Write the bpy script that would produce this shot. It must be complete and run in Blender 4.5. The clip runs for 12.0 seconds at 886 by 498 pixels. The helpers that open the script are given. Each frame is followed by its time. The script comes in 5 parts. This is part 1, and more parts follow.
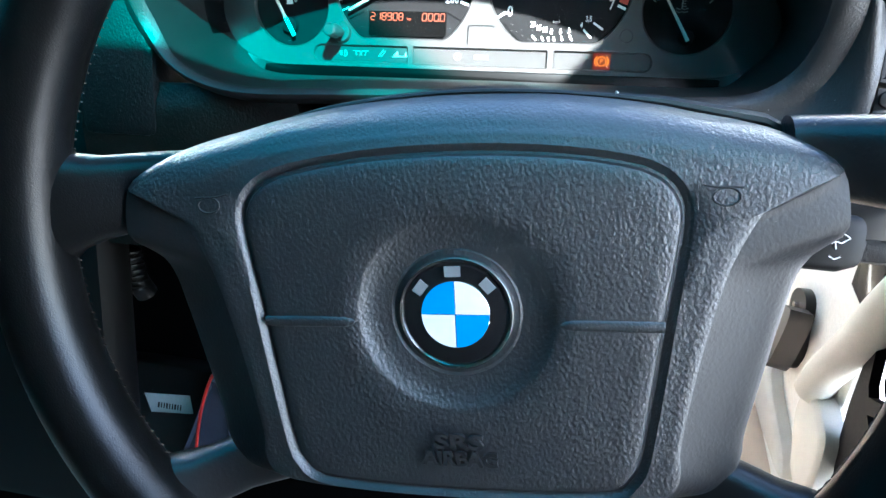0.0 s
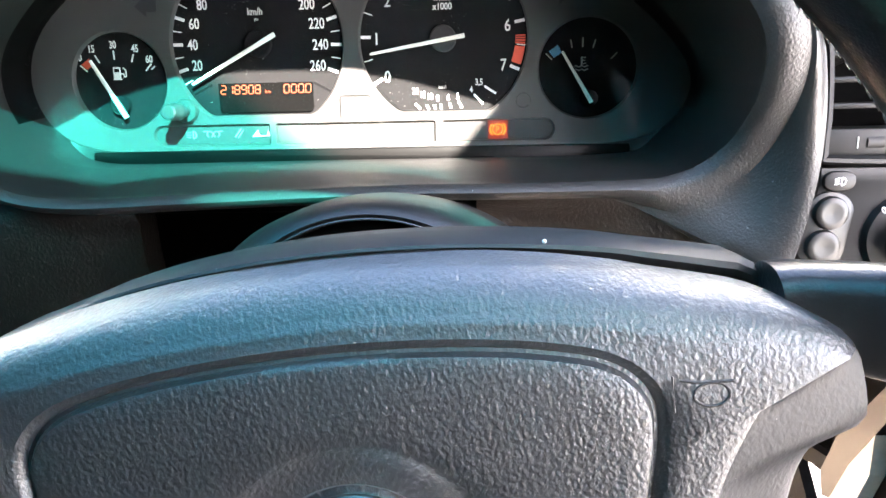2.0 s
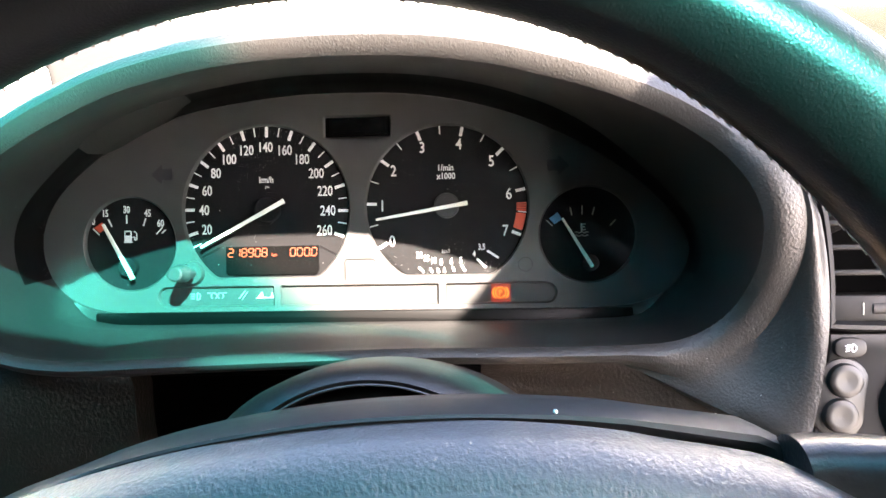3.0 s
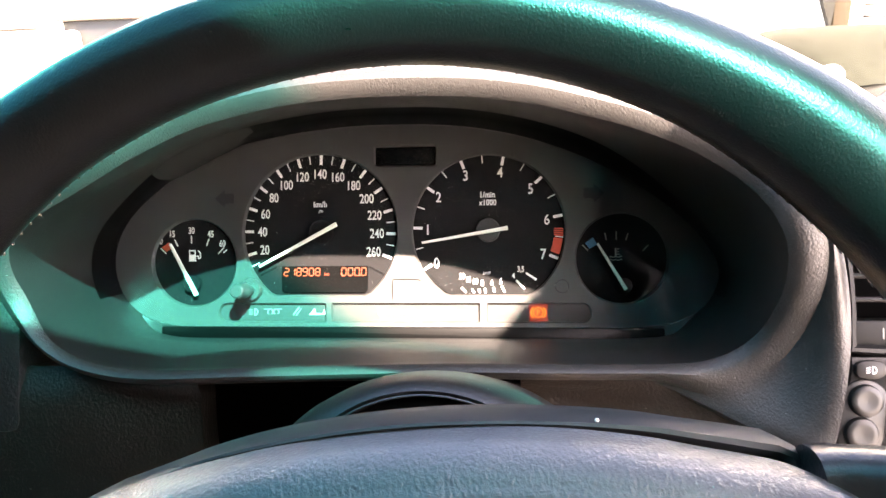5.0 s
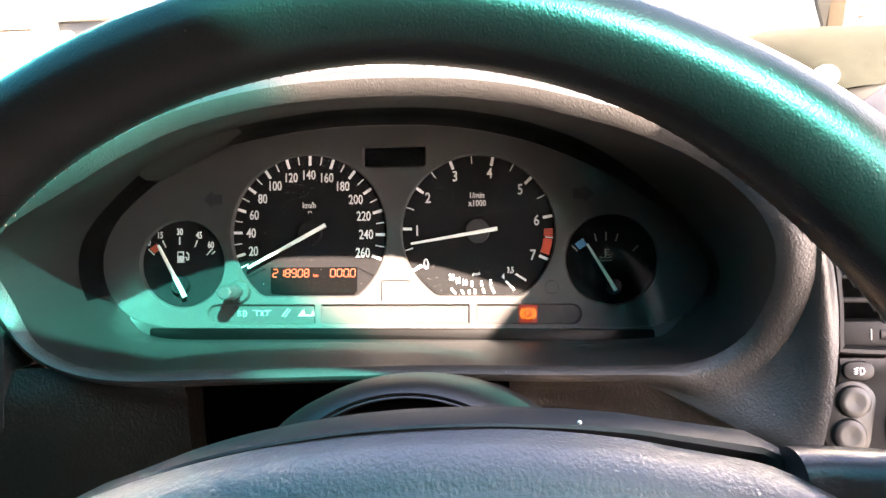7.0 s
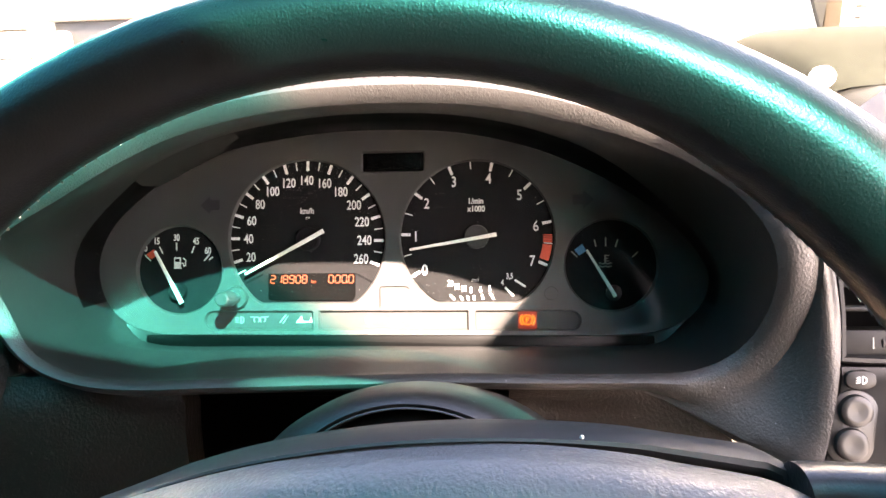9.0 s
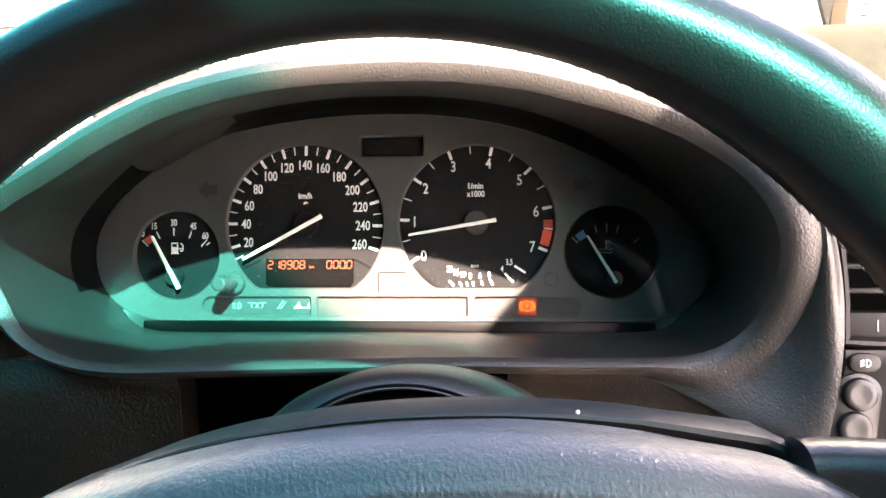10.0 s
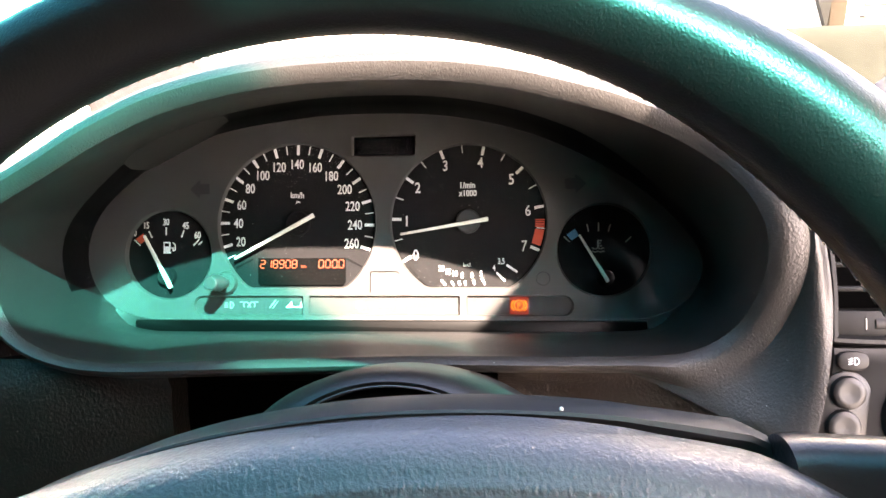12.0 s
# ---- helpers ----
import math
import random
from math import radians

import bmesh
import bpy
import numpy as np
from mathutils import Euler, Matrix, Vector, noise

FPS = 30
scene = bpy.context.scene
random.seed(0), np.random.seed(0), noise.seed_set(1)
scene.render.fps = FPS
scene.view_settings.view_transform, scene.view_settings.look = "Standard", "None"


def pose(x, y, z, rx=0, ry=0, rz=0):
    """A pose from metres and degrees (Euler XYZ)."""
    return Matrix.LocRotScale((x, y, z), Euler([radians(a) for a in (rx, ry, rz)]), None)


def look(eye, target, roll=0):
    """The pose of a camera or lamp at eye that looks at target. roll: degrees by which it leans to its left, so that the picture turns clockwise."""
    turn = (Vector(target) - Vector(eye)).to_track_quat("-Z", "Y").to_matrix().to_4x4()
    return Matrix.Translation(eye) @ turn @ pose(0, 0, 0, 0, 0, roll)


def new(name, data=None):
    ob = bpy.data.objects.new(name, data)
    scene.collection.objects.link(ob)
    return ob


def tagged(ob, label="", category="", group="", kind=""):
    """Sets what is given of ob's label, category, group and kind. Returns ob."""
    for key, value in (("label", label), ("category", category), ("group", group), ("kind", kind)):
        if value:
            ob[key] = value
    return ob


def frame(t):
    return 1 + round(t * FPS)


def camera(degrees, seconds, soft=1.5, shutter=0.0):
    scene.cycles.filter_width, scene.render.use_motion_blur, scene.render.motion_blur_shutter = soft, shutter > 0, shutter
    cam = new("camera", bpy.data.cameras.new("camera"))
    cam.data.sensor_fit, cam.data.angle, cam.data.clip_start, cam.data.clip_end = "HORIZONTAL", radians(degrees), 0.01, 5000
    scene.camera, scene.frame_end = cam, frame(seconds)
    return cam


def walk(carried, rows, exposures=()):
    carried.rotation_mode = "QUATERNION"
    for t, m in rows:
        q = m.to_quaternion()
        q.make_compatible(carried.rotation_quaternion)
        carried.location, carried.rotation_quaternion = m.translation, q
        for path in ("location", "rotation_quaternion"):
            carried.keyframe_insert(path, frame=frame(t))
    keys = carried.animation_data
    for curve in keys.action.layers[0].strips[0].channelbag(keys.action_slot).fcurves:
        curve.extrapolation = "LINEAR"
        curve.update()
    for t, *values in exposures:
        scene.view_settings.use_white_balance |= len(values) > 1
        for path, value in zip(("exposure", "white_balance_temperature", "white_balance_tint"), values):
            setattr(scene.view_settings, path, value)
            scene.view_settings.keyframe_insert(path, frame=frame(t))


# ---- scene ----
cam = camera(65.1, 12.0)
EXPOSURES = [(0.0, 4.1, 5700, 7), (0.5, 4.78, 6000, 11), (1.0, 4.95, 6400, 12), (1.5, 5.05, 6800, 16), (2.5, 4.9, 7400, 22), (3.5, 4.73, 8000, 28), (5.5, 4.63, 8400, 31), (12.0, 4.63, 8400, 31)]
PATH = [
    (0, (0.0906, 0.0216, 0.9826), (-0.3234, 1.9199, 0.5081), 2.27),
    (0.5, (0.0756, 0.0552, 0.9957), (-0.1954, 1.9812, 0.5299), 0.55),
    (1, (0.0853, 0.0791, 1.0120), (-0.0763, 2.0055, 0.4994), -0.98),
    (1.5, (0.0839, 0.0940, 1.0134), (-0.0483, 1.9988, 0.4181), -1.30),
    (2, (0.0783, 0.1060, 1.0229), (-0.0437, 2.0515, 0.5755), -1.35),
    (2.5, (0.0781, 0.1130, 1.0267), (-0.0401, 2.0867, 0.7259), -1.27),
    (3, (0.0760, 0.1091, 1.0245), (-0.0382, 2.1058, 1.0310), -1.00),
    (3.5, (0.0670, 0.0932, 1.0257), (-0.0781, 2.0873, 1.0746), -0.70),
    (5.5, (0.0703, 0.0799, 1.0274), (-0.1237, 2.0696, 1.0856), -0.28),
    (6, (0.0716, 0.0821, 1.0265), (-0.1118, 2.0729, 1.0823), -0.39),
    (6.5, (0.0717, 0.0819, 1.0261), (-0.1107, 2.0727, 1.0851), -0.33),
    (7, (0.0734, 0.0825, 1.0275), (-0.1105, 2.0731, 1.0864), -0.38),
    (9, (0.0722, 0.0849, 1.0314), (-0.1038, 2.0762, 1.0904), -0.43),
    (9.5, (0.0739, 0.0872, 1.0263), (-0.1125, 2.0776, 1.0865), -0.21),
    (10, (0.0749, 0.0900, 1.0231), (-0.1128, 2.0804, 1.0783), -0.23),
    (10.5, (0.0764, 0.0902, 1.0249), (-0.1126, 2.0804, 1.0844), -0.24),
    (11, (0.0781, 0.0916, 1.0246), (-0.1059, 2.0823, 1.0832), -0.26),
    (11.5, (0.0780, 0.0901, 1.0249), (-0.0987, 2.0814, 1.0837), -0.30),
    (12, (0.0796, 0.0904, 1.0218), (-0.1064, 2.0809, 1.0805), -0.25),
]
# The dash frame: the instrument face stands upright in it, x to the right, y ahead, z up the face.
# In the world it leans back by LEAN_BACK degrees about the foot of the face.
LEAN_BACK = 20.0
W = Matrix.Translation((0, 0.53, 0.88)) @ Matrix.Rotation(radians(-LEAN_BACK), 4, "X") @ Matrix.Translation((0, -0.53, -1.0))
walk(cam, [(t, W @ look(eye, target, roll)) for t, eye, target, roll in PATH], EXPOSURES)

# ---- world and sun ----
SUN_WAY = (W.to_3x3() @ Vector((0.43, -1.0, 0.59))).normalized()
world = bpy.data.worlds.new("world")
scene.world = world
world.use_nodes = True
wn = world.node_tree.nodes
sky = wn.new("ShaderNodeTexSky")
sky.sky_type, sky.sun_disc = "NISHITA", False
sky.sun_elevation = math.asin(SUN_WAY.z)
sky.sun_rotation = math.atan2(SUN_WAY.x, SUN_WAY.y)
world.node_tree.links.new(sky.outputs[0], wn["Background"].inputs[0])
wn["Background"].inputs[1].default_value = 0.11
sun_data = bpy.data.lights.new("sun", "SUN")
sun_data.energy, sun_data.angle, sun_data.color = 5.0, radians(0.9), (1.0, 0.96, 0.9)
sun = new("sun", sun_data)
sun.matrix_world = Matrix.Translation((0.5, -0.5, 4)) @ SUN_WAY.to_track_quat("Z", "Y").to_matrix().to_4x4()

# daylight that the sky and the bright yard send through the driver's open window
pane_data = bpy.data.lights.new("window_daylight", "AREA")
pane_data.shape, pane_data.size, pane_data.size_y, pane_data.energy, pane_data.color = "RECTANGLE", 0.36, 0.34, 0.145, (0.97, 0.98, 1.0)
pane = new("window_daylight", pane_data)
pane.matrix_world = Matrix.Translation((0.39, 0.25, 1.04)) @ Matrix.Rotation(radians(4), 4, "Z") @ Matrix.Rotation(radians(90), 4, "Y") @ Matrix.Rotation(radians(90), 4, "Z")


# ---- materials ----
def material(name, colour, rough=0.5, metal=0.0, spread=0.12, cloud=8.0, grain=0.0, grain_size=500.0, kind="leather", spec=0.5, dust=0.0, coat=0.0):
    """A painted, moulded or covered surface: two scales of colour change, and a relief of wrinkles, pores or fine speckle."""
    m = bpy.data.materials.new(name)
    m.use_nodes = True
    nt = m.node_tree
    N, L = nt.nodes, nt.links
    b = N["Principled BSDF"]
    b.inputs["Roughness"].default_value = rough
    b.inputs["Metallic"].default_value = metal
    b.inputs["Specular IOR Level"].default_value = spec
    b.inputs["Coat Weight"].default_value, b.inputs["Coat Roughness"].default_value = coat, 0.5
    co = N.new("ShaderNodeTexCoord")
    big, fine = N.new("ShaderNodeTexNoise"), N.new("ShaderNodeTexNoise")
    big.inputs["Scale"].default_value, big.inputs["Detail"].default_value = cloud, 4
    fine.inputs["Scale"].default_value, fine.inputs["Detail"].default_value = cloud * 40, 3
    for t in (big, fine):
        L.new(co.outputs["Object"], t.inputs["Vector"])
    add = N.new("ShaderNodeMath")
    add.operation = "MULTIPLY_ADD"
    add.inputs[1].default_value = 0.5
    L.new(fine.outputs["Fac"], add.inputs[0])
    half = N.new("ShaderNodeMath")
    half.operation = "MULTIPLY"
    half.inputs[1].default_value = 0.5
    L.new(big.outputs["Fac"], half.inputs[0])
    L.new(half.outputs[0], add.inputs[2])
    ramp = N.new("ShaderNodeValToRGB")
    c = Vector(colour)
    ramp.color_ramp.elements[0].position, ramp.color_ramp.elements[1].position = 0.3, 0.7
    ramp.color_ramp.elements[0].color = (*(c * (1 - spread)), 1)
    ramp.color_ramp.elements[1].color = (*(c * (1 + spread)), 1)
    L.new(add.outputs[0], ramp.inputs[0])
    out = ramp.outputs[0]
    if dust:
        speck = N.new("ShaderNodeTexVoronoi")
        speck.inputs["Scale"].default_value = 130
        L.new(co.outputs["Object"], speck.inputs["Vector"])
        pick = N.new("ShaderNodeMath")
        pick.operation = "LESS_THAN"
        pick.inputs[1].default_value = dust
        L.new(speck.outputs["Distance"], pick.inputs[0])
        mix = N.new("ShaderNodeMix")
        mix.data_type = "RGBA"
        L.new(pick.outputs[0], mix.inputs["Factor"])
        L.new(out, mix.inputs["A"])
        mix.inputs["B"].default_value = (0.3, 0.3, 0.29, 1)
        out = mix.outputs["Result"]
    L.new(out, b.inputs["Base Color"])
    rr = N.new("ShaderNodeMapRange")
    rr.inputs["To Min"].default_value, rr.inputs["To Max"].default_value = max(0.02, rough * 0.85), min(1, rough * 1.15)
    L.new(add.outputs[0], rr.inputs["Value"])
    L.new(rr.outputs[0], b.inputs["Roughness"])
    if grain:
        bump = N.new("ShaderNodeBump")
        bump.inputs["Distance"].default_value = grain
        bump.inputs["Strength"].default_value = 1.0
        if kind == "leather":
            lay = N.new("ShaderNodeMapping")
            lay.inputs["Scale"].default_value = (1.1, 1.0, 0.88)
            lay.inputs["Rotation"].default_value = (0.2, 0.35, 0.3)
            L.new(co.outputs["Object"], lay.inputs["Vector"])
            wrinkle = N.new("ShaderNodeTexNoise")
            wrinkle.inputs["Scale"].default_value, wrinkle.inputs["Detail"].default_value = grain_size, 2.5
            wrinkle.inputs["Roughness"].default_value, wrinkle.inputs["Distortion"].default_value = 0.55, 0.15
            L.new(lay.outputs[0], wrinkle.inputs["Vector"])
            shape = N.new("ShaderNodeMapRange")
            shape.inputs["From Min"].default_value, shape.inputs["From Max"].default_value = 0.25, 0.75
            L.new(wrinkle.outputs["Fac"], shape.inputs["Value"])
            v = N.new("ShaderNodeTexVoronoi")
            v.feature = "SMOOTH_F1"
            v.inputs["Scale"].default_value, v.inputs["Smoothness"].default_value = grain_size * 0.8, 0.6
            L.new(lay.outputs[0], v.inputs["Vector"])
            dome = N.new("ShaderNodeMath")
            dome.operation = "MULTIPLY"
            dome.inputs[1].default_value = -0.75
            L.new(v.outputs["Distance"], dome.inputs[0])
            # some stretches are smoother than others
            patch = N.new("ShaderNodeTexNoise")
            patch.inputs["Scale"].default_value, patch.inputs["Detail"].default_value = grain_size * 0.06, 2
            L.new(co.outputs["Object"], patch.inputs["Vector"])
            amount = N.new("ShaderNodeMapRange")
            amount.inputs["To Min"].default_value, amount.inputs["To Max"].default_value = 0.35, 1.25
            L.new(patch.outputs["Fac"], amount.inputs["Value"])
            both = N.new("ShaderNodeMath")
            both.operation = "ADD"
            L.new(shape.outputs[0], both.inputs[0])
            L.new(dome.outputs[0], both.inputs[1])
            s = N.new("ShaderNodeMath")
            s.operation = "MULTIPLY"
            L.new(both.outputs[0], s.inputs[0])
            L.new(amount.outputs[0], s.inputs[1])
            L.new(s.outputs[0], bump.inputs["Height"])
        else:
            n2 = N.new("ShaderNodeTexNoise")
            n2.inputs["Scale"].default_value, n2.inputs["Detail"].default_value = grain_size, 4
            L.new(co.outputs["Object"], n2.inputs["Vector"])
            L.new(n2.outputs["Fac"], bump.inputs["Height"])
        L.new(bump.outputs[0], b.inputs["Normal"])
    return m


def glowing(name, colour, strength):
    m = bpy.data.materials.new(name)
    m.use_nodes = True
    b = m.node_tree.nodes["Principled BSDF"]
    b.inputs["Base Color"].default_value = (*[0.06 * c for c in colour], 1)
    b.inputs["Emission Color"].default_value = (*colour, 1)
    b.inputs["Emission Strength"].default_value = strength
    return m


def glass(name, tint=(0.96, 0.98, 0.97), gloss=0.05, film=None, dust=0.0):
    """Thin clear glass or plastic; film: an unseen soft-edged teal film along the upper screen, its slanting line
    fitted to the teal light.
    """
    m = bpy.data.materials.new(name)
    m.use_nodes = True
    nt = m.node_tree
    N, L = nt.nodes, nt.links
    N.remove(N["Principled BSDF"])
    tr, gl, mx = N.new("ShaderNodeBsdfTransparent"), N.new("ShaderNodeBsdfGlossy"), N.new("ShaderNodeMixShader")
    tr.inputs["Color"].default_value = (*tint, 1)
    gl.inputs["Roughness"].default_value = 0.02
    mx.inputs[0].default_value = gloss
    L.new(tr.outputs[0], mx.inputs[1])
    L.new(gl.outputs[0], mx.inputs[2])
    L.new(mx.outputs[0], N["Material Output"].inputs[0])
    if dust:
        # specks of dust of uneven size, thick in some places
        where, speck, cloud = N.new("ShaderNodeTexCoord"), N.new("ShaderNodeTexVoronoi"), N.new("ShaderNodeTexNoise")
        speck.inputs["Scale"].default_value, cloud.inputs["Scale"].default_value = 420, 30
        L.new(where.outputs["Object"], speck.inputs["Vector"])
        L.new(where.outputs["Object"], cloud.inputs["Vector"])
        reach, near, grime, coated = N.new("ShaderNodeMapRange"), N.new("ShaderNodeMath"), N.new("ShaderNodeBsdfDiffuse"), N.new("ShaderNodeMixShader")
        reach.inputs["From Min"].default_value, reach.inputs["From Max"].default_value = 0.45, 0.75
        reach.inputs["To Min"].default_value, reach.inputs["To Max"].default_value = dust * 0.3, dust * 2.2
        L.new(cloud.outputs["Fac"], reach.inputs["Value"])
        near.operation = "LESS_THAN"
        L.new(speck.outputs["Distance"], near.inputs[0])
        L.new(reach.outputs[0], near.inputs[1])
        grime.inputs["Color"].default_value = (0.12, 0.12, 0.115, 1)
        L.new(near.outputs[0], coated.inputs[0])
        L.new(mx.outputs[0], coated.inputs[1])
        L.new(grime.outputs[0], coated.inputs[2])
        L.new(coated.outputs[0], N["Material Output"].inputs[0])
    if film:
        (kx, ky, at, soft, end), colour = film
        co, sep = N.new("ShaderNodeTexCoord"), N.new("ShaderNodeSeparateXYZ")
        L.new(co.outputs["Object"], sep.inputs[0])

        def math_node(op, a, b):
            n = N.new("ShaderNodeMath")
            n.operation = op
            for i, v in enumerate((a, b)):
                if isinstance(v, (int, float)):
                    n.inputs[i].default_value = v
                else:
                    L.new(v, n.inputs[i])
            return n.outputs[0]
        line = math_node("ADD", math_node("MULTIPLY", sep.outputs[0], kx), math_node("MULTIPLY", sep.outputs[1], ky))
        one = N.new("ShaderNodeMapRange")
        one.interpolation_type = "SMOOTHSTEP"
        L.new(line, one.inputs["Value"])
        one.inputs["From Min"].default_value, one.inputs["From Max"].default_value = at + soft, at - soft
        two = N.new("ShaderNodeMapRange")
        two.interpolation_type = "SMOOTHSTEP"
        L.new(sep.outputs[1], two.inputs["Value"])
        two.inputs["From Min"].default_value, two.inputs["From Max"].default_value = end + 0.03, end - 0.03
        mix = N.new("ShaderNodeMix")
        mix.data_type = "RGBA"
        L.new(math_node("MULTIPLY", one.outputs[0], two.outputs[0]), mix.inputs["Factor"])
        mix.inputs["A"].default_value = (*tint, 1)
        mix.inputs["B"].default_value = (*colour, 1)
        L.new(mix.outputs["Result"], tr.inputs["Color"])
    return m


# lighter than VINYL: light on the hood's crown and cheek is in the colour
HOODSKIN = material("lit_grained_vinyl", (0.0205, 0.0194, 0.0184), 0.45, grain=0.00019, grain_size=950, dust=0.03, spec=0.5)
SILVER = material("silver_badge_paint", (0.20, 0.20, 0.205), 0.4, spread=0.04)
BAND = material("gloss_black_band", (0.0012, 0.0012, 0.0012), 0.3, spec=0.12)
VINYL = material("black_grained_vinyl", (0.0105, 0.0098, 0.0094), 0.42, grain=0.00030, grain_size=640, dust=0.03, spec=0.42)
# browner than VINYL: the floor's brown bounce light is put into its colour
BOUNCE_VINYL = material("bounce_tinted_vinyl", (0.0112, 0.0074, 0.0053), 0.42, grain=0.00030, grain_size=640, dust=0.03, spec=0.42)
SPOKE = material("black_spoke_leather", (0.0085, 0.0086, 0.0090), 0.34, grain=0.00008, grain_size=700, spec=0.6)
KNOB = material("dark_grey_knob", (0.035, 0.035, 0.035), 0.4)
PAD = material("black_airbag_vinyl", (0.0080, 0.0090, 0.0106), 0.44, grain=0.00029, grain_size=760, dust=0.02, spec=0.9, coat=0.7)
SKIRT = material("smooth_black_vinyl", (0.013, 0.013, 0.0135), 0.5, grain=0.00010, grain_size=700, dust=0.02, spec=0.5)
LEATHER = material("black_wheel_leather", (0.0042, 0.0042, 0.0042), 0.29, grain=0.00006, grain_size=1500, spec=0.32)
COVER = material("matt_black_cover", (0.013, 0.013, 0.0135), 0.48, grain=0.00003, grain_size=1500, kind="fine", dust=0.02, spec=0.45)
PLASTIC = material("black_moulded_plastic", (0.0050, 0.0049, 0.0048), 0.45, grain=0.00003, grain_size=1800, kind="fine", dust=0.02, spec=0.25)
# near black, painted where hollows lie in shade
VOID = material("hollow_shade_black", (0.0012, 0.0012, 0.0012), 0.9, spec=0.05)
GLOSSY = material("gloss_black_plastic", (0.008, 0.008, 0.0085), 0.12)
SHROUD = material("matt_black_shroud", (0.0085, 0.0085, 0.0083), 0.45, grain=0.00006, grain_size=1200, dust=0.03)
MASK = material("grey_cluster_mask", (0.039, 0.0375, 0.0365), 0.5, spread=0.08, grain=0.00002, grain_size=3000, kind="fine", dust=0.02)
DIAL = material("matt_black_dial", (0.0062, 0.0062, 0.0066), 0.7, dust=0.03, spec=0.10)
STRIP = material("smoked_warning_strip", (0.040, 0.039, 0.038), 0.4, dust=0.02, spec=0.3)
PRINT = material("white_dial_print", (0.72, 0.71, 0.68), 0.6, spread=0.03)
FAINT = material("pale_unlit_symbol", (0.27, 0.28, 0.25), 0.6, spread=0.05)
NEEDLE = material("cream_needle", (0.72, 0.70, 0.62), 0.5, spread=0.04)
RED = material("red_dial_print", (0.62, 0.06, 0.02), 0.5)
BLUE = material("blue_dial_print", (0.05, 0.26, 0.5), 0.5)
HUB = material("grey_needle_hub", (0.030, 0.029, 0.029), 0.5, spec=0.3)
DARKGREY = material("dark_grey_plastic", (0.0060, 0.0060, 0.0060), 0.35, spec=0.35)
GREYPLASTIC = material("grey_switch_plastic", (0.0085, 0.0083, 0.0081), 0.38, spec=0.35, grain=0.00002, grain_size=2500, kind="fine")
CHROME = material("worn_chrome", (0.75, 0.75, 0.74), 0.18, metal=1.0)
ENAMEL_BLUE = material("blue_enamel", (0.015, 0.26, 0.72), 0.18, spread=0.04)
ENAMEL_WHITE = material("white_enamel", (0.82, 0.82, 0.82), 0.18, spread=0.03)
BEIGE = material("beige_moulded_trim", (0.74, 0.73, 0.69), 0.55, cloud=5, grain=0.0001, grain_size=900, kind="fine")
CARPET = material("beige_carpet", (0.62, 0.60, 0.54), 0.9, cloud=20, grain=0.0012, grain_size=900, kind="fine")
MAT = material("brown_floor_mat", (0.66, 0.52, 0.40), 0.9, cloud=20, grain=0.0012, grain_size=900, kind="fine")
HEADLINER = material("charcoal_headliner", (0.045, 0.043, 0.04), 0.9, grain=0.0003, grain_size=900, kind="fine")
PAINT = material("dark_car_paint", (0.013, 0.013, 0.011), 0.4, spec=0.1)
THREAD = material("brown_stitching", (0.050, 0.036, 0.025), 0.8)
WIRE_RED = material("red_wire", (0.6, 0.03, 0.02), 0.4)
DOORTRIM = material("blue_black_door_trim", (0.0030, 0.0031, 0.0042), 0.6, grain=0.00012, grain_size=900, spec=0.12)
PAPER = material("white_paper_label", (0.6, 0.66, 0.66), 0.7)
BAG = material("dark_blue_pouch", (0.05, 0.055, 0.08), 0.7, grain=0.0002, grain_size=1500, kind="fine")
LENS = glass("cluster_lens", (0.97, 0.97, 0.97), 0.009, dust=0.07)
LCD = material("dark_lcd_glass", (0.003, 0.003, 0.003), 0.12)
ORANGE = glowing("orange_digits", (1.0, 0.14, 0.02), 0.075)
AMBER = glowing("amber_symbol", (1.0, 0.26, 0.02), 0.11)
REDGLOW = glowing("red_lit_window", (0.8, 0.07, 0.03), 0.014)


# ---- helpers for shapes ----
def thing(name, base, label, category, group="", kind="", m=None):
    """An Empty at base, in the dash frame unless m is given; parts are shaped in the same frame."""
    ob = new(name)
    ob.empty_display_size = 0.02
    ob.matrix_world = (W if m is None else m) @ Matrix.Translation(base)
    ob["base"] = base
    return tagged(ob, label, category, group, kind)


def part(name, bm, mat, parent, label="", smooth=True):
    """Links a bmesh, shaped in the frame of its thing, as one mesh under a thing or under a part."""
    top = parent
    while top.parent:
        top = top.parent
    bmesh.ops.recalc_face_normals(bm, faces=bm.faces)
    bmesh.ops.translate(bm, verts=bm.verts, vec=-Vector(top["base"]))
    me = bpy.data.meshes.new(name)
    for f in bm.faces:
        f.smooth = smooth
    bm.to_mesh(me)
    bm.free()
    if smooth:
        me.set_sharp_from_angle(angle=radians(38))
    for one in mat if isinstance(mat, (list, tuple)) else (mat,):
        me.materials.append(one)
    ob = new(name, me)
    ob.parent = parent
    if label:
        ob["label"] = label
    return ob


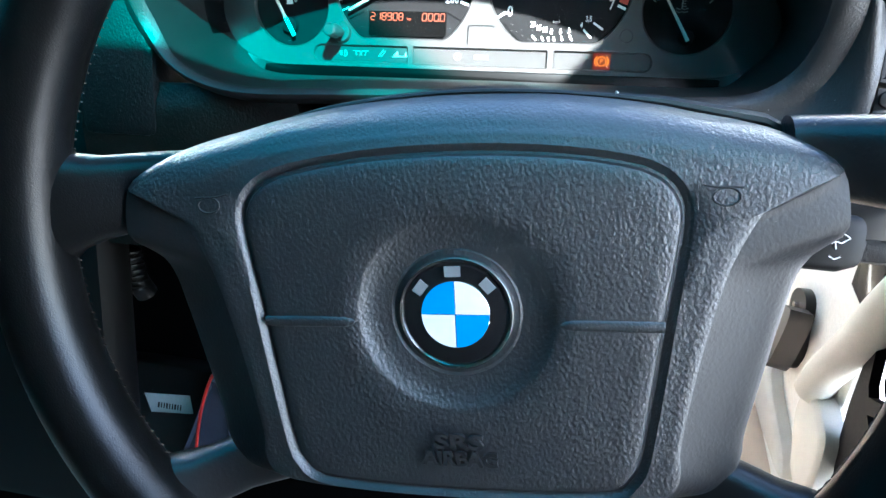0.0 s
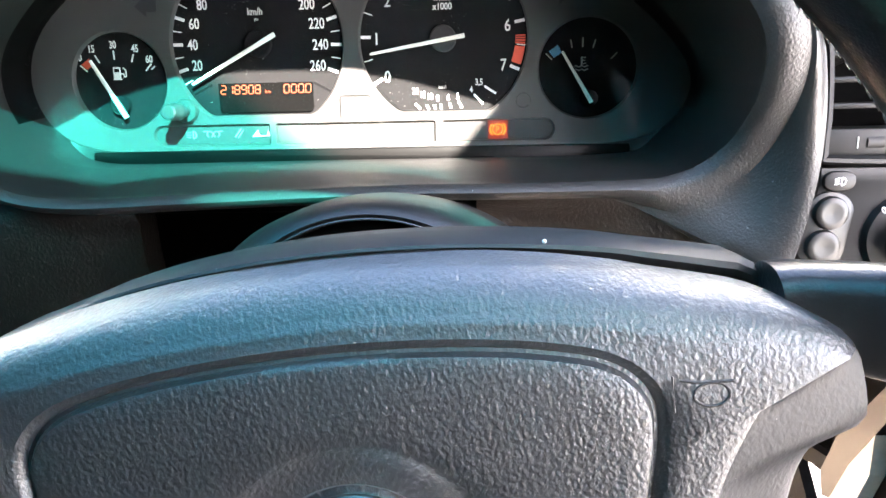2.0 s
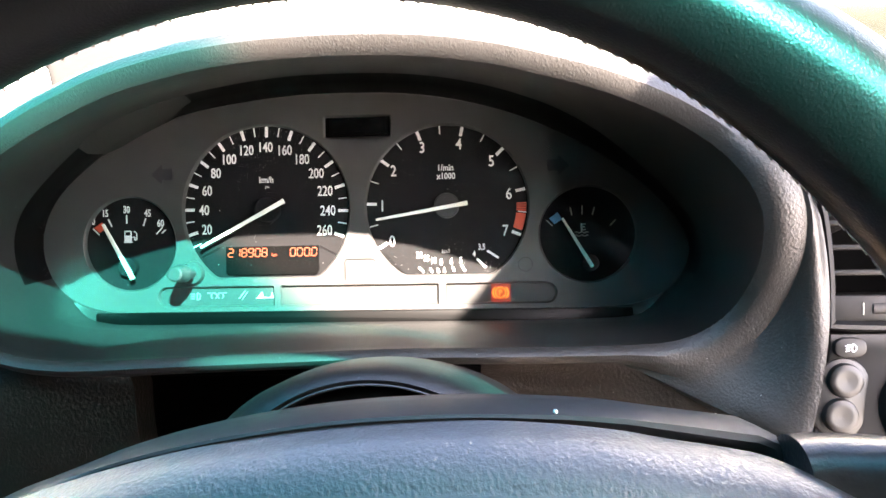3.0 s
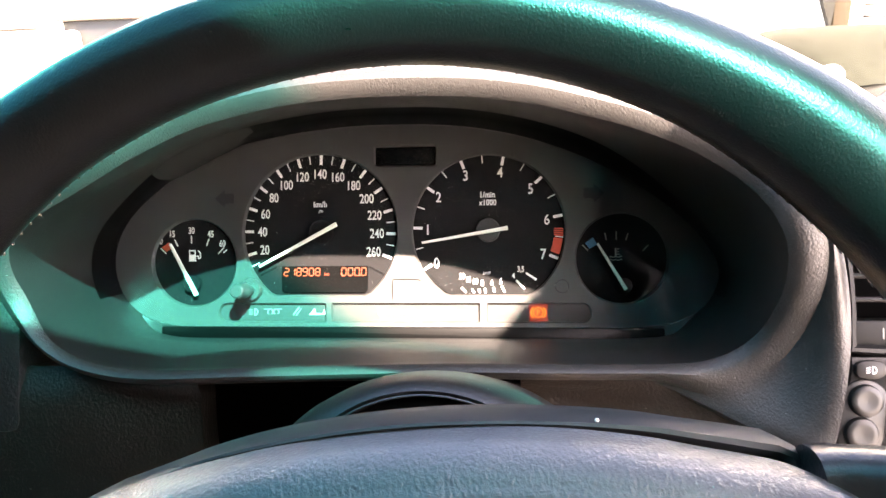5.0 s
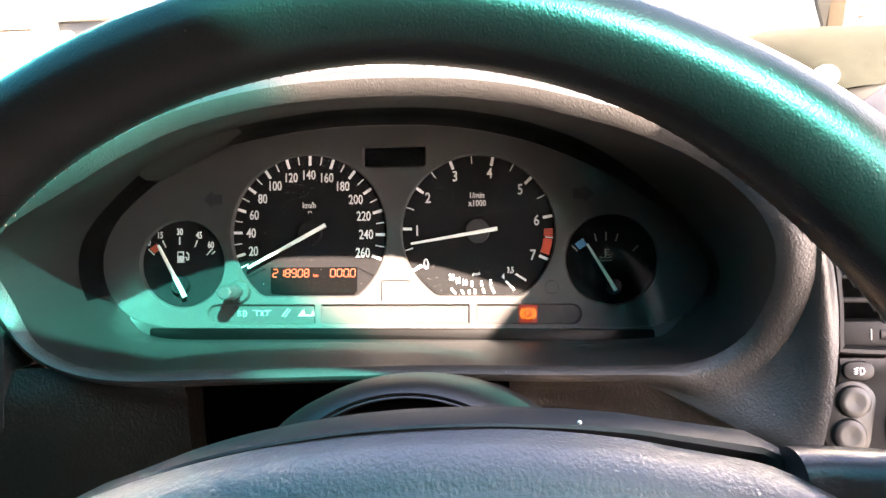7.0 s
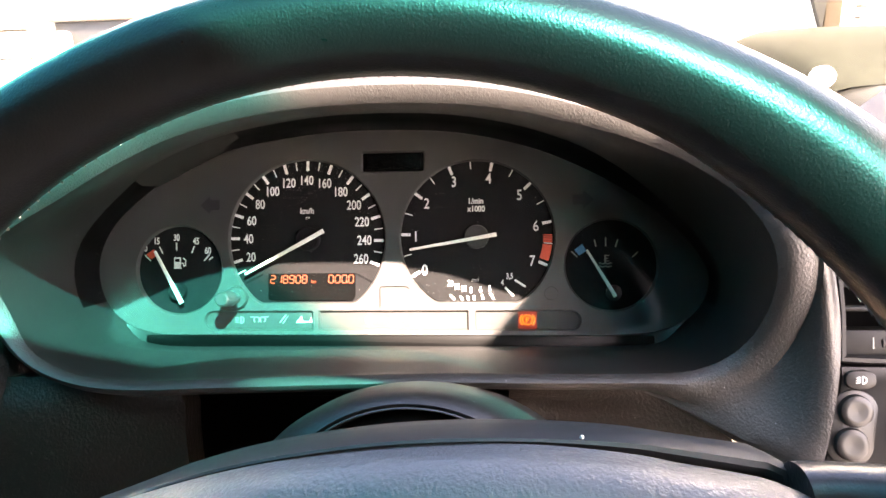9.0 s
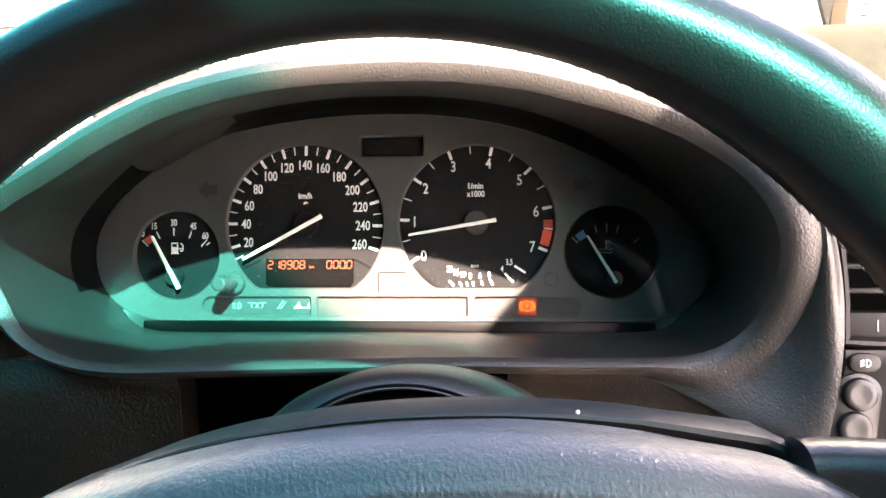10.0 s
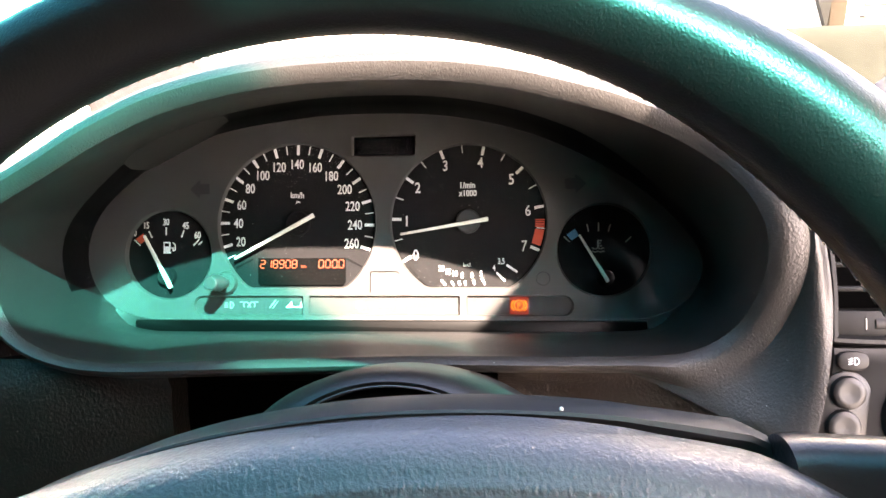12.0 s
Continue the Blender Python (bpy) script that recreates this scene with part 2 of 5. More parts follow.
def solid(name, bm, mat, label, category, base=(0, 0, 0), group="", kind="", m=None, smooth=True):
    """A thing that is one mesh."""
    bmesh.ops.recalc_face_normals(bm, faces=bm.faces)
    bmesh.ops.translate(bm, verts=bm.verts, vec=-Vector(base))
    me = bpy.data.meshes.new(name)
    for f in bm.faces:
        f.smooth = smooth
    bm.to_mesh(me)
    bm.free()
    if smooth:
        me.set_sharp_from_angle(angle=radians(38))
    me.materials.append(mat)
    ob = new(name, me)
    ob.matrix_world = (W if m is None else m) @ Matrix.Translation(base)
    ob["base"] = base
    return tagged(ob, label, category, group, kind)


def curve_through(pts, n, closed=True):
    """n points at even steps along a Catmull-Rom curve."""
    P = [Vector(p) for p in pts]
    k = len(P)
    dense = []
    for i in range(k if closed else k - 1):
        get = (lambda j: P[j % k]) if closed else (lambda j: P[min(max(j, 0), k - 1)])
        a, b, c, d = get(i - 1), get(i), get(i + 1), get(i + 2)
        for s in range(16):
            t = s / 16
            dense.append(0.5 * ((2 * b) + (c - a) * t + (2 * a - 5 * b + 4 * c - d) * t * t + (3 * b - a - 3 * c + d) * t ** 3))
    dense.append(dense[0].copy() if closed else P[-1])
    run = [0.0]
    for a, b in zip(dense, dense[1:]):
        run.append(run[-1] + (b - a).length)
    steps = n if closed else n - 1
    out, j = [], 0
    for i in range(n):
        want = run[-1] * i / steps
        while j < len(run) - 2 and run[j + 1] < want:
            j += 1
        f = (want - run[j]) / max(1e-9, run[j + 1] - run[j])
        out.append(dense[j].lerp(dense[j + 1], min(1, f)))
    return out


def both_sides(half):
    """A closed outline from its right half, which runs from the top middle to the bottom middle."""
    left = [(-x, z) for x, z in reversed(half) if x > 1e-6]
    return list(half) + left


def loft(bm, rings, closed=True, cap_first=False, cap_last=False):
    rows = [[bm.verts.new(p) for p in ring] for ring in rings]
    n = len(rows[0])
    for a, b in zip(rows, rows[1:]):
        for i in range(n if closed else n - 1):
            j = (i + 1) % n
            bm.faces.new((a[i], a[j], b[j], b[i]))
    if cap_first:
        bm.faces.new(rows[0])
    if cap_last:
        bm.faces.new(rows[-1])
    return rows


def grow(outline, d):
    """The outline moved outwards along its normals by d, one number or one for each point."""
    n = len(outline)
    each = d if isinstance(d, (list, tuple)) else [d] * n
    area = sum(outline[i][0] * outline[(i + 1) % n][1] - outline[(i + 1) % n][0] * outline[i][1] for i in range(n))
    sign = 1 if area > 0 else -1
    out = []
    for i in range(n):
        t = Vector(outline[(i + 1) % n][:2]) - Vector(outline[i - 1][:2])
        t.normalize()
        out.append((outline[i][0] + sign * t[1] * each[i], outline[i][1] - sign * t[0] * each[i]))
    return out


def prism(bm, outline, y0, y1, bevel=0.0):
    """A plate with an (x, z) outline from y0 (front) to y1 (back), its front edge rounded by bevel."""
    o = [tuple(p[:2]) for p in outline]
    rings = []
    if bevel:
        rings.append([(x, y0, z) for x, z in grow(o, -bevel)])
        rings.append([(x, y0 + bevel * 0.3, z) for x, z in grow(o, -bevel * 0.3)])
        rings.append([(x, y0 + bevel, z) for x, z in o])
    else:
        rings.append([(x, y0, z) for x, z in o])
    rings.append([(x, y1, z) for x, z in o])
    loft(bm, rings, True, True, True)


def rounded(x0, z0, x1, z1, r, n=6):
    out = []
    for cx, cz, a0 in ((x1 - r, z1 - r, 0), (x0 + r, z1 - r, 90), (x0 + r, z0 + r, 180), (x1 - r, z0 + r, 270)):
        for i in range(n + 1):
            a = radians(a0 + 90 * i / n)
            out.append((cx + r * math.cos(a), cz + r * math.sin(a)))
    return out


def circle(cx, cz, r, n=64):
    return [(cx + r * math.cos(2 * math.pi * i / n), cz + r * math.sin(2 * math.pi * i / n)) for i in range(n)]


def box(bm, a, b, bevel=0.0):
    """A block between two corners, its edges rounded."""
    lo, hi = [min(p, q) for p, q in zip(a, b)], [max(p, q) for p, q in zip(a, b)]
    made = bmesh.ops.create_cube(bm, size=1.0)["verts"]
    for v in made:
        v.co = [l + (h - l) * (c + 0.5) for l, h, c in zip(lo, hi, v.co)]
    if bevel:
        es = list({e for v in made for e in v.link_edges})
        bmesh.ops.bevel(bm, geom=es, offset=bevel, segments=2, profile=0.5, affect="EDGES")
    return bm


def tube(bm, pts, r, n=8, closed=False):
    """A round bar along points; r may be a number or one for each point."""
    P = [Vector(p) for p in pts]
    k = len(P)
    rings = []
    up = Vector((0.13, 0.31, 0.94))
    for i, p in enumerate(P):
        t = (P[(i + 1) % k] - P[i - 1]) if closed else (P[min(i + 1, k - 1)] - P[max(i - 1, 0)])
        t.normalize()
        a = t.cross(up).normalized()
        b = t.cross(a)
        rr = r[i] if isinstance(r, (list, tuple)) else r
        rings.append([p + a * math.cos(2 * math.pi * j / n) * rr + b * math.sin(2 * math.pi * j / n) * rr for j in range(n)])
    if closed:
        rings.append(rings[0])
        loft(bm, rings)
        bmesh.ops.remove_doubles(bm, verts=bm.verts, dist=1e-7)
    else:
        loft(bm, rings, True, True, True)


def lathe(bm, profile, centre, n=48, sx=1.0, sz=1.0):
    """Turns a profile of (radius, y) about the y axis through centre (x, z)."""
    rings = [[(centre[0] + max(r, 1e-5) * sx * math.cos(2 * math.pi * i / n), y, centre[1] + max(r, 1e-5) * sz * math.sin(2 * math.pi * i / n)) for i in range(n)] for r, y in profile]
    loft(bm, rings, True, True, True)


def bar(bm, x0, z0, x1, z1, wide, y, thick=0.0003):
    """A flat printed mark from point to point on the face."""
    d = Vector((x1 - x0, z1 - z0)).normalized() * wide / 2
    o = [(x0 - d.y, z0 + d.x), (x0 + d.y, z0 - d.x), (x1 + d.y, z1 - d.x), (x1 - d.y, z1 + d.x)]
    prism(bm, o, y - thick, y)


def words(bm, body, x, z, size, y, thin=0.78, thick=0.0003, bold=0.0, turn=0.0):
    """Writing on a face that looks towards the driver, centred at x, z; size: the height of its capitals."""
    cu = bpy.data.curves.new("writing", "FONT")
    cu.body, cu.align_x, cu.align_y, cu.size = body, "CENTER", "CENTER", size / 0.69
    cu.extrude, cu.offset, cu.resolution_u = thick / 2, bold, 3
    ob = bpy.data.objects.new("writing", cu)
    scene.collection.objects.link(ob)
    me = bpy.data.meshes.new_from_object(ob.evaluated_get(bpy.context.evaluated_depsgraph_get()))
    bpy.data.objects.remove(ob)
    bpy.data.curves.remove(cu)
    xs, ys = [v.co.x for v in me.vertices], [v.co.y for v in me.vertices]
    me.transform(Matrix.Translation((-(min(xs) + max(xs)) / 2, -(min(ys) + max(ys)) / 2, 0)))
    me.transform(Matrix.Translation((x, y - thick / 2, z)) @ Matrix.Rotation(radians(-turn), 4, "Y") @ Matrix.Diagonal((thin, 1, 1, 1)) @ Matrix.Rotation(radians(90), 4, "X"))
    bm.from_mesh(me)
    bpy.data.meshes.remove(me)


def polar(poly, c, n):
    """Where n rays at even angles from c meet the outline."""
    out = []
    k = len(poly)
    for i in range(n):
        a = 2 * math.pi * i / n
        d = Vector((math.cos(a), math.sin(a)))
        best = None
        for j in range(k):
            p, q = Vector(poly[j][:2]) - Vector(c), Vector(poly[(j + 1) % k][:2]) - Vector(c)
            e = q - p
            den = d.x * e.y - d.y * e.x
            if abs(den) < 1e-12:
                continue
            t = (p.x * e.y - p.y * e.x) / den
            s = (p.x * d.y - p.y * d.x) / den
            if t > 0 and -1e-6 <= s <= 1 + 1e-6 and (best is None or t > best):
                best = t
        out.append((c[0] + d.x * best, c[1] + d.y * best))
    return out


# ---- the cabin round the driver's place, and what stands outside ----
I4 = Matrix.Identity(4)
SCREEN_TOP, SCREEN_WAY = Vector((0, 0.13, 1.31)), Vector((0, 0.8923, -0.4514))
SCREEN = Matrix.Translation(SCREEN_TOP) @ Matrix(((1, 0, 0, 0), (0, SCREEN_WAY.y, 0.4514, 0), (0, SCREEN_WAY.z, 0.8923, 0), (0, 0, 0, 1)))
CONCRETE = material("pale_concrete", (0.42, 0.41, 0.39), 0.85, cloud=0.6, grain=0.002, grain_size=60, kind="fine")
SIDING = material("cream_siding", (0.72, 0.70, 0.63), 0.7, cloud=0.8)
POSTWOOD = material("weathered_post_wood", (0.028, 0.0225, 0.0155), 0.8, cloud=3, spec=0.05)
BROWNWOOD = material("dark_stained_wood", (0.035, 0.026, 0.018), 0.7, cloud=2)
CARGLASS = material("dark_car_glass", (0.017, 0.018, 0.0135), 0.8, spread=0.35, cloud=14, spec=0.02)
RUBBER = material("black_rubber", (0.02, 0.02, 0.02), 0.7)


def roof_and_floor():
    bm = bmesh.new()
    xs = [-1.15, -0.6, -0.2, 0.0, 0.06, 0.12, 0.18, 0.24, 0.30, 0.36, 0.45]
    # unseen roof: its front edge is bent to fit the shade on the wheel
    front = [-0.03 if x < 0.06 else -0.10 - 0.62 * (x - 0.178) + 0.012 * min(1, max(0, (x - 0.19) / 0.04)) - 0.2 * max(0, x - 0.28) for x in xs]
    low, high = [], []
    for x, t in zip(xs, front):
        e = SCREEN_TOP + SCREEN_WAY * t
        low.append([(x, e.y, e.z), (x, e.y - 0.06, e.z + 0.005), (x, -0.6, 1.40), (x, -0.75, 1.40)])
        high.append([(x, e.y, e.z + 0.002), (x, e.y - 0.06, e.z + 0.035), (x, -0.6, 1.45), (x, -0.75, 1.45)])
    loft(bm, [a + b[::-1] for a, b in zip(low, high)], True, True, True)
    solid("ceiling", bm, HEADLINER, "charcoal fabric headliner under the car's roof", "ceiling", kind="structure", m=I4)
    bm = bmesh.new()
    box(bm, (-1.15, -1.65, 0.20), (0.45, 1.12, 0.26), 0.01)
    solid("floor", bm, MAT, "brown carpet on the car's floor", "floor", kind="structure", m=I4)
    bm = bmesh.new()
    box(bm, (-1.15, 1.05, 0.26), (0.45, 1.12, 0.86), 0.01)
    solid("wall_front", bm, CARPET, "carpeted bulkhead ahead of the footwell", "wall", kind="structure", m=I4)
    # unseen dark wall close behind, added against light from the rear
    bm = bmesh.new()
    box(bm, (-1.15, -0.62, 0.26), (0.45, -0.54, 1.41), 0.02)
    solid("wall_rear", bm, DARKGREY, "unseen dark grey panel closing the rear, added to keep light out", "wall", kind="structure", m=I4)
    # unseen far side without windows, so that no light enters there
    bm = bmesh.new()
    box(bm, (-1.20, -1.64, 0.22), (-1.12, 1.05, 1.38), 0.02)
    solid("wall_left", bm, DARKGREY, "unseen windowless far side, added to keep the left dark", "wall", kind="structure", m=I4)
    for side, x0, x1 in (("wall_right", 0.40, 0.46),):
        bm = bmesh.new()
        # a side with a window opening between sill, roof rail and pillars
        loops = []
        outer = [(-0.70, 0.22), (0.48, 0.22), (0.50, 0.54), (0.78, 0.54), (0.80, 0.22), (1.05, 0.22), (1.05, 0.84), (0.98, 0.88), (0.10, 1.33), (-0.10, 1.43), (-0.70, 1.43)]
        hole = [(-0.12, 0.66), (0.56, 0.66), (0.62, 0.80), (0.82, 0.80), (0.78, 0.88), (0.02, 1.31), (-0.12, 1.33)]
        for x in (x0, x1):
            rim_edges = []
            for o in (outer, hole):
                vs = [bm.verts.new((x, y, z)) for y, z in o]
                rim_edges += [bm.edges.new((vs[i], vs[(i + 1) % len(vs)])) for i in range(len(vs))]
                loops.append(vs)
            bmesh.ops.triangle_fill(bm, use_beauty=True, edges=rim_edges)
        for a, b in zip(loops[:2], loops[2:]):
            for i in range(len(a)):
                j = (i + 1) % len(a)
                bm.faces.new((a[i], a[j], b[j], b[i]))
        solid(side, bm, BAG, "dark blue car side with an open window and a door gap", "wall", kind="structure", m=I4, smooth=False)


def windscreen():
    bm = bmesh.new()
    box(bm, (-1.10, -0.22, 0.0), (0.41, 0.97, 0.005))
    # film added to colour the sun; its slant follows the teal patches on the dash
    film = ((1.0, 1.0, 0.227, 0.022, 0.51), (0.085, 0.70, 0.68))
    solid("window_1", bm, glass("screen_glass", (0.97, 0.985, 0.98), 0.03, film), "clear windscreen with an unseen teal film added to tint the sun", "windscreen", kind="structure", m=SCREEN, smooth=False)
    # unseen panel added to block the sun; outline fitted to where its shade falls
    bm = bmesh.new()
    o = curve_through([(0.312, -0.096), (0.276, -0.066), (0.258, -0.030), (0.252, 0.03), (0.249, 0.10), (0.249, 0.17), (0.262, 0.19), (0.33, 0.192), (0.385, 0.19), (0.397, 0.05), (0.400, -0.168), (0.355, -0.139)], 90)
    rings = [[(p.x, p.y + 0.028, z) for p in o] for z in (-0.030, -0.012)]
    loft(bm, rings, True, True, True)
    solid("sun_blocker", bm, HEADLINER, "unseen charcoal panel added to keep the sun off the right side", "sun visor", m=SCREEN)


def ground_outside():
    bm = bmesh.new()
    box(bm, (-60, -60, -0.2), (60, 60, 0.0))
    solid("ground", bm, CONCRETE, "pale sunlit concrete yard", "ground", kind="structure", m=I4, smooth=False)


def house():
    ob = thing("house", (0, 7.2, 0), "cream house wall with boards, a dark opening and brown posts", "house", m=I4)
    bm = bmesh.new()
    box(bm, (-9, 7.2, 0), (9, 7.5, 5.0))
    part("wall", bm, SIDING, ob, smooth=False)
    for z0, z1 in ((0.0, 0.40), (0.425, 0.70), (0.72, 0.835), (0.855, 1.11), (1.14, 1.42), (1.445, 1.72)):
        bm = bmesh.new()
        box(bm, (-9, 7.13, z0), (-4.75, 7.205, z1), 0.006)
        part("board", bm, SIDING, ob)
    bm = bmesh.new()
    box(bm, (-9, 7.185, 0.3), (-4.76, 7.21, 1.5), 0.002)
    part("backing", bm, BROWNWOOD, ob, "brown boards behind the siding")
    # flat dark slab instead of a recess: the doorway's shade is its colour
    bm = bmesh.new()
    box(bm, (-4.44, 7.16, 0.0), (-3.0, 7.205, 1.185), 0.005)
    part("opening", bm, SHROUD, ob, "dark slab standing for the shade in an open doorway")
    bm = bmesh.new()
    box(bm, (-4.46, 7.08, 1.19), (-2.95, 7.21, 1.23), 0.006)
    part("lintel", bm, BROWNWOOD, ob)
    bm = bmesh.new()
    box(bm, (-4.43, 7.06, 0.0), (-4.26, 7.17, 1.10), 0.05)
    part("panel", bm, SIDING, ob, "white panel in the doorway")
    bm = bmesh.new()
    box(bm, (-4.60, 7.06, 0.0), (-4.47, 7.21, 1.5), 0.01)
    part("post", bm, SIDING, ob, "cream post")
    bm = bmesh.new()
    box(bm, (3.05, 7.16, 0.0), (3.20, 7.21, 3.0), 0.01)
    part("post", bm, POSTWOOD, ob, "brown wooden post")
    bm = bmesh.new()
    prism(bm, [(2.90, 1.15), (3.04, 1.15), (3.02, 0.84)], 7.12, 7.20)
    part("bracket", bm, PAINT, ob, "grey bracket")
    for z in (1.035, 0.93):
        bm = bmesh.new()
        box(bm, (3.33, 7.10, z), (5.2, 7.21, z + 0.025), 0.005)
        part("sill", bm, BROWNWOOD, ob)


def parked_car():
    cx = 2.52
    ob = thing("parked_car", (cx, 5.0, 0), "low grey parked car with a white door mirror", "car", m=I4)

    def section(y, w, z0, z1, n=12):
        pts = []
        for i in range(n + 1):
            a = math.pi * i / n
            pts.append((cx - w * math.copysign(abs(math.cos(a)) ** 0.4, math.cos(a)), y, z0 + (z1 - z0) * math.sin(a) ** 0.45))
        return pts
    bm = bmesh.new()
    loft(bm, [section(y, w, 0.20, z) for y, w, z in ((3.70, 0.66, 0.50), (3.80, 0.76, 0.58), (4.1, 0.83, 0.69), (5.0, 0.85, 0.71), (6.0, 0.85, 0.71), (6.8, 0.75, 0.60))], False)
    part("body", bm, PAINT, ob)
    bm = bmesh.new()
    loft(bm, [section(y, w, 0.56, z) for y, w, z in ((4.02, 0.72, 0.66), (4.3, 0.80, 0.84), (4.7, 0.80, 0.905), (5.6, 0.78, 0.915), (6.4, 0.75, 0.76))], False)
    part("greenhouse", bm, CARGLASS, ob, "dark glass with bright reflections")
    for s in (-1, 1):
        bm = bmesh.new()
        bmesh.ops.create_uvsphere(bm, u_segments=16, v_segments=10, radius=1.0)
        for v in bm.verts:
            v.co = (cx + s * 0.76 + v.co.x * 0.07, 4.05 + v.co.y * 0.05, 0.70 + v.co.z * 0.06)
        part("door_mirror", bm, ENAMEL_WHITE, ob, "white door mirror")
        bm = bmesh.new()
        tube(bm, [(cx + s * 0.815, 4.1, 0.62), (cx + s * 0.83, 6.2, 0.63)], 0.008, 8)
        part("moulding", bm, CHROME, ob, "bright side moulding")
        for y in (4.25, 6.2):
            bm = bmesh.new()
            prof = [(0.15, -0.10), (0.25, -0.10), (0.27, -0.07), (0.27, 0.07), (0.25, 0.10), (0.15, 0.10)]
            rings = [[(cx + s * 0.72 + d, y + r * math.cos(2 * math.pi * i / 28), 0.27 + r * math.sin(2 * math.pi * i / 28)) for i in range(28)] for r, d in prof]
            loft(bm, rings, True, True, True)
            part("wheel", bm, RUBBER, ob)


def footwell():
    """The beige side of the footwell with the bonnet release, its seals and sill."""
    ob = thing("kick_panel", (0.38, 0.85, 0.26), "sunlit beige kick panel beside the footwell", "trim panel", m=I4)
    bm = bmesh.new()
    box(bm, (0.368, 0.655, 0.27), (0.40, 1.04, 0.74), 0.012)
    part("panel", bm, BEIGE, ob)
    bm = bmesh.new()
    pts = curve_through([(0.366, 0.585, 0.70), (0.362, 0.620, 0.632), (0.358, 0.642, 0.572), (0.354, 0.681, 0.494), (0.352, 0.692, 0.455)], 30, closed=False)
    tube(bm, pts, 0.021, 14)
    part("door_seal", bm, CARPET, ob, "furry beige door seal")

    def slab(outline, x0, x1, n=48):
        bm = bmesh.new()
        o = [tuple(p) for p in curve_through(outline, n)]
        loft(bm, [[(x0, y, z) for y, z in grow(o, -0.010)], [(x0 + 0.001, y, z) for y, z in grow(o, -0.006)], [(x0 + 0.005, y, z) for y, z in grow(o, -0.001)], [(x1, y, z) for y, z in o]], True, True, True)
        return bm
    part("carpet_flap", slab([(0.700, 0.452), (0.710, 0.413), (0.690, 0.373), (0.66, 0.345), (0.61, 0.36), (0.612, 0.447), (0.640, 0.463), (0.672, 0.464)], 0.344, 0.369), CARPET, ob, "folded beige carpet flap")
    part("carpet_edge", slab([(0.863, 0.352), (0.822, 0.331), (0.723, 0.318), (0.70, 0.29), (0.771, 0.272), (0.817, 0.262), (0.911, 0.261), (0.935, 0.318)], 0.348, 0.369), CARPET, ob, "shaded carpet edge")
    bm = bmesh.new()
    box(bm, (0.350, 0.625, 0.605), (0.369, 0.690, 0.690), 0.004)
    part("hinge_cover", bm, GLOSSY, ob, "black hinge cover")
    bm = bmesh.new()
    box(bm, (0.35, 0.70, 0.26), (0.37, 1.04, 0.30), 0.008)
    part("sill", bm, BEIGE, ob)
    door = thing("door_lining", (0.385, 0.40, 0.26), "dark blue-black lower door lining beside the beige seal", "door lining", m=I4)
    bm = bmesh.new()
    o = [(-0.10, 0.30), (-0.10, 0.66), (0.45, 0.70), (0.598, 0.715), (0.610, 0.68), (0.626, 0.62), (0.630, 0.565), (0.627, 0.50), (0.618, 0.445), (0.590, 0.395), (0.54, 0.33), (0.40, 0.27), (0.33, 0.27), (0.43, 0.395), (0.505, 0.480), (0.550, 0.510), (0.588, 0.526), (0.560, 0.546), (0.531, 0.562), (0.500, 0.540), (0.44, 0.47), (0.30, 0.30)]
    pocket = [(0.618, 0.589), (0.606, 0.548), (0.597, 0.540), (0.543, 0.574), (0.540, 0.585), (0.527, 0.637), (0.508, 0.690), (0.524, 0.702), (0.598, 0.662)]

    def plate(x0, x1, *outlines):
        """A flat plate across the car: an outline, and holes through it."""
        bm = bmesh.new()
        rows = []
        for x in (x0, x1):
            rim_edges = []
            for o in outlines:
                vs = [bm.verts.new((x, y, z)) for y, z in o]
                rim_edges += [bm.edges.new((vs[i], vs[(i + 1) % len(vs)])) for i in range(len(vs))]
                rows.append(vs)
            bmesh.ops.triangle_fill(bm, use_beauty=True, edges=rim_edges)
        for a, b in zip(rows[:len(outlines)], rows[len(outlines):]):
            for i in range(len(a)):
                j = (i + 1) % len(a)
                bm.faces.new((a[i], a[j], b[j], b[i]))
        bmesh.ops.recalc_face_normals(bm, faces=bm.faces)
        return bm
    part("lining", plate(0.362, 0.372, o, pocket), DOORTRIM, door, smooth=False)
    # dark sheet takes the place of shade in the pocket
    part("pocket_back", plate(0.378, 0.382, grow(pocket, 0.008)), VOID, door, "near-black sheet for the shade in the door pocket", smooth=False)
    part("pocket_rim", plate(0.352, 0.361, [(0.522, 0.554), (0.534, 0.570), (0.530, 0.614), (0.501, 0.696), (0.487, 0.677), (0.504, 0.617), (0.511, 0.563)]), DARKGREY, door, "grey moulded pocket rim", smooth=False)
    part("armrest", plate(0.350, 0.361, [(0.510, 0.546), (0.5105, 0.559), (0.503, 0.614), (0.490, 0.660), (0.480, 0.630), (0.484, 0.575), (0.491, 0.540)]), BEIGE, door, "beige lower armrest", smooth=False)
    lever = thing("bonnet_lever", (0.362, 0.83, 0.43), "dark grey bonnet release lever screwed to the beige panel", "lever", m=I4)
    bm = bmesh.new()
    o = curve_through([(0.847, 0.487), (0.828, 0.497), (0.808, 0.497), (0.797, 0.480), (0.795, 0.460), (0.788, 0.430), (0.800, 0.395), (0.820, 0.375), (0.845, 0.360), (0.858, 0.360), (0.852, 0.390), (0.846, 0.425), (0.860, 0.447), (0.862, 0.468)], 56)
    loft(bm, [[(x, p.x, p.y) for p in o] for x in (0.356, 0.3585, 0.369)], True, True, True)
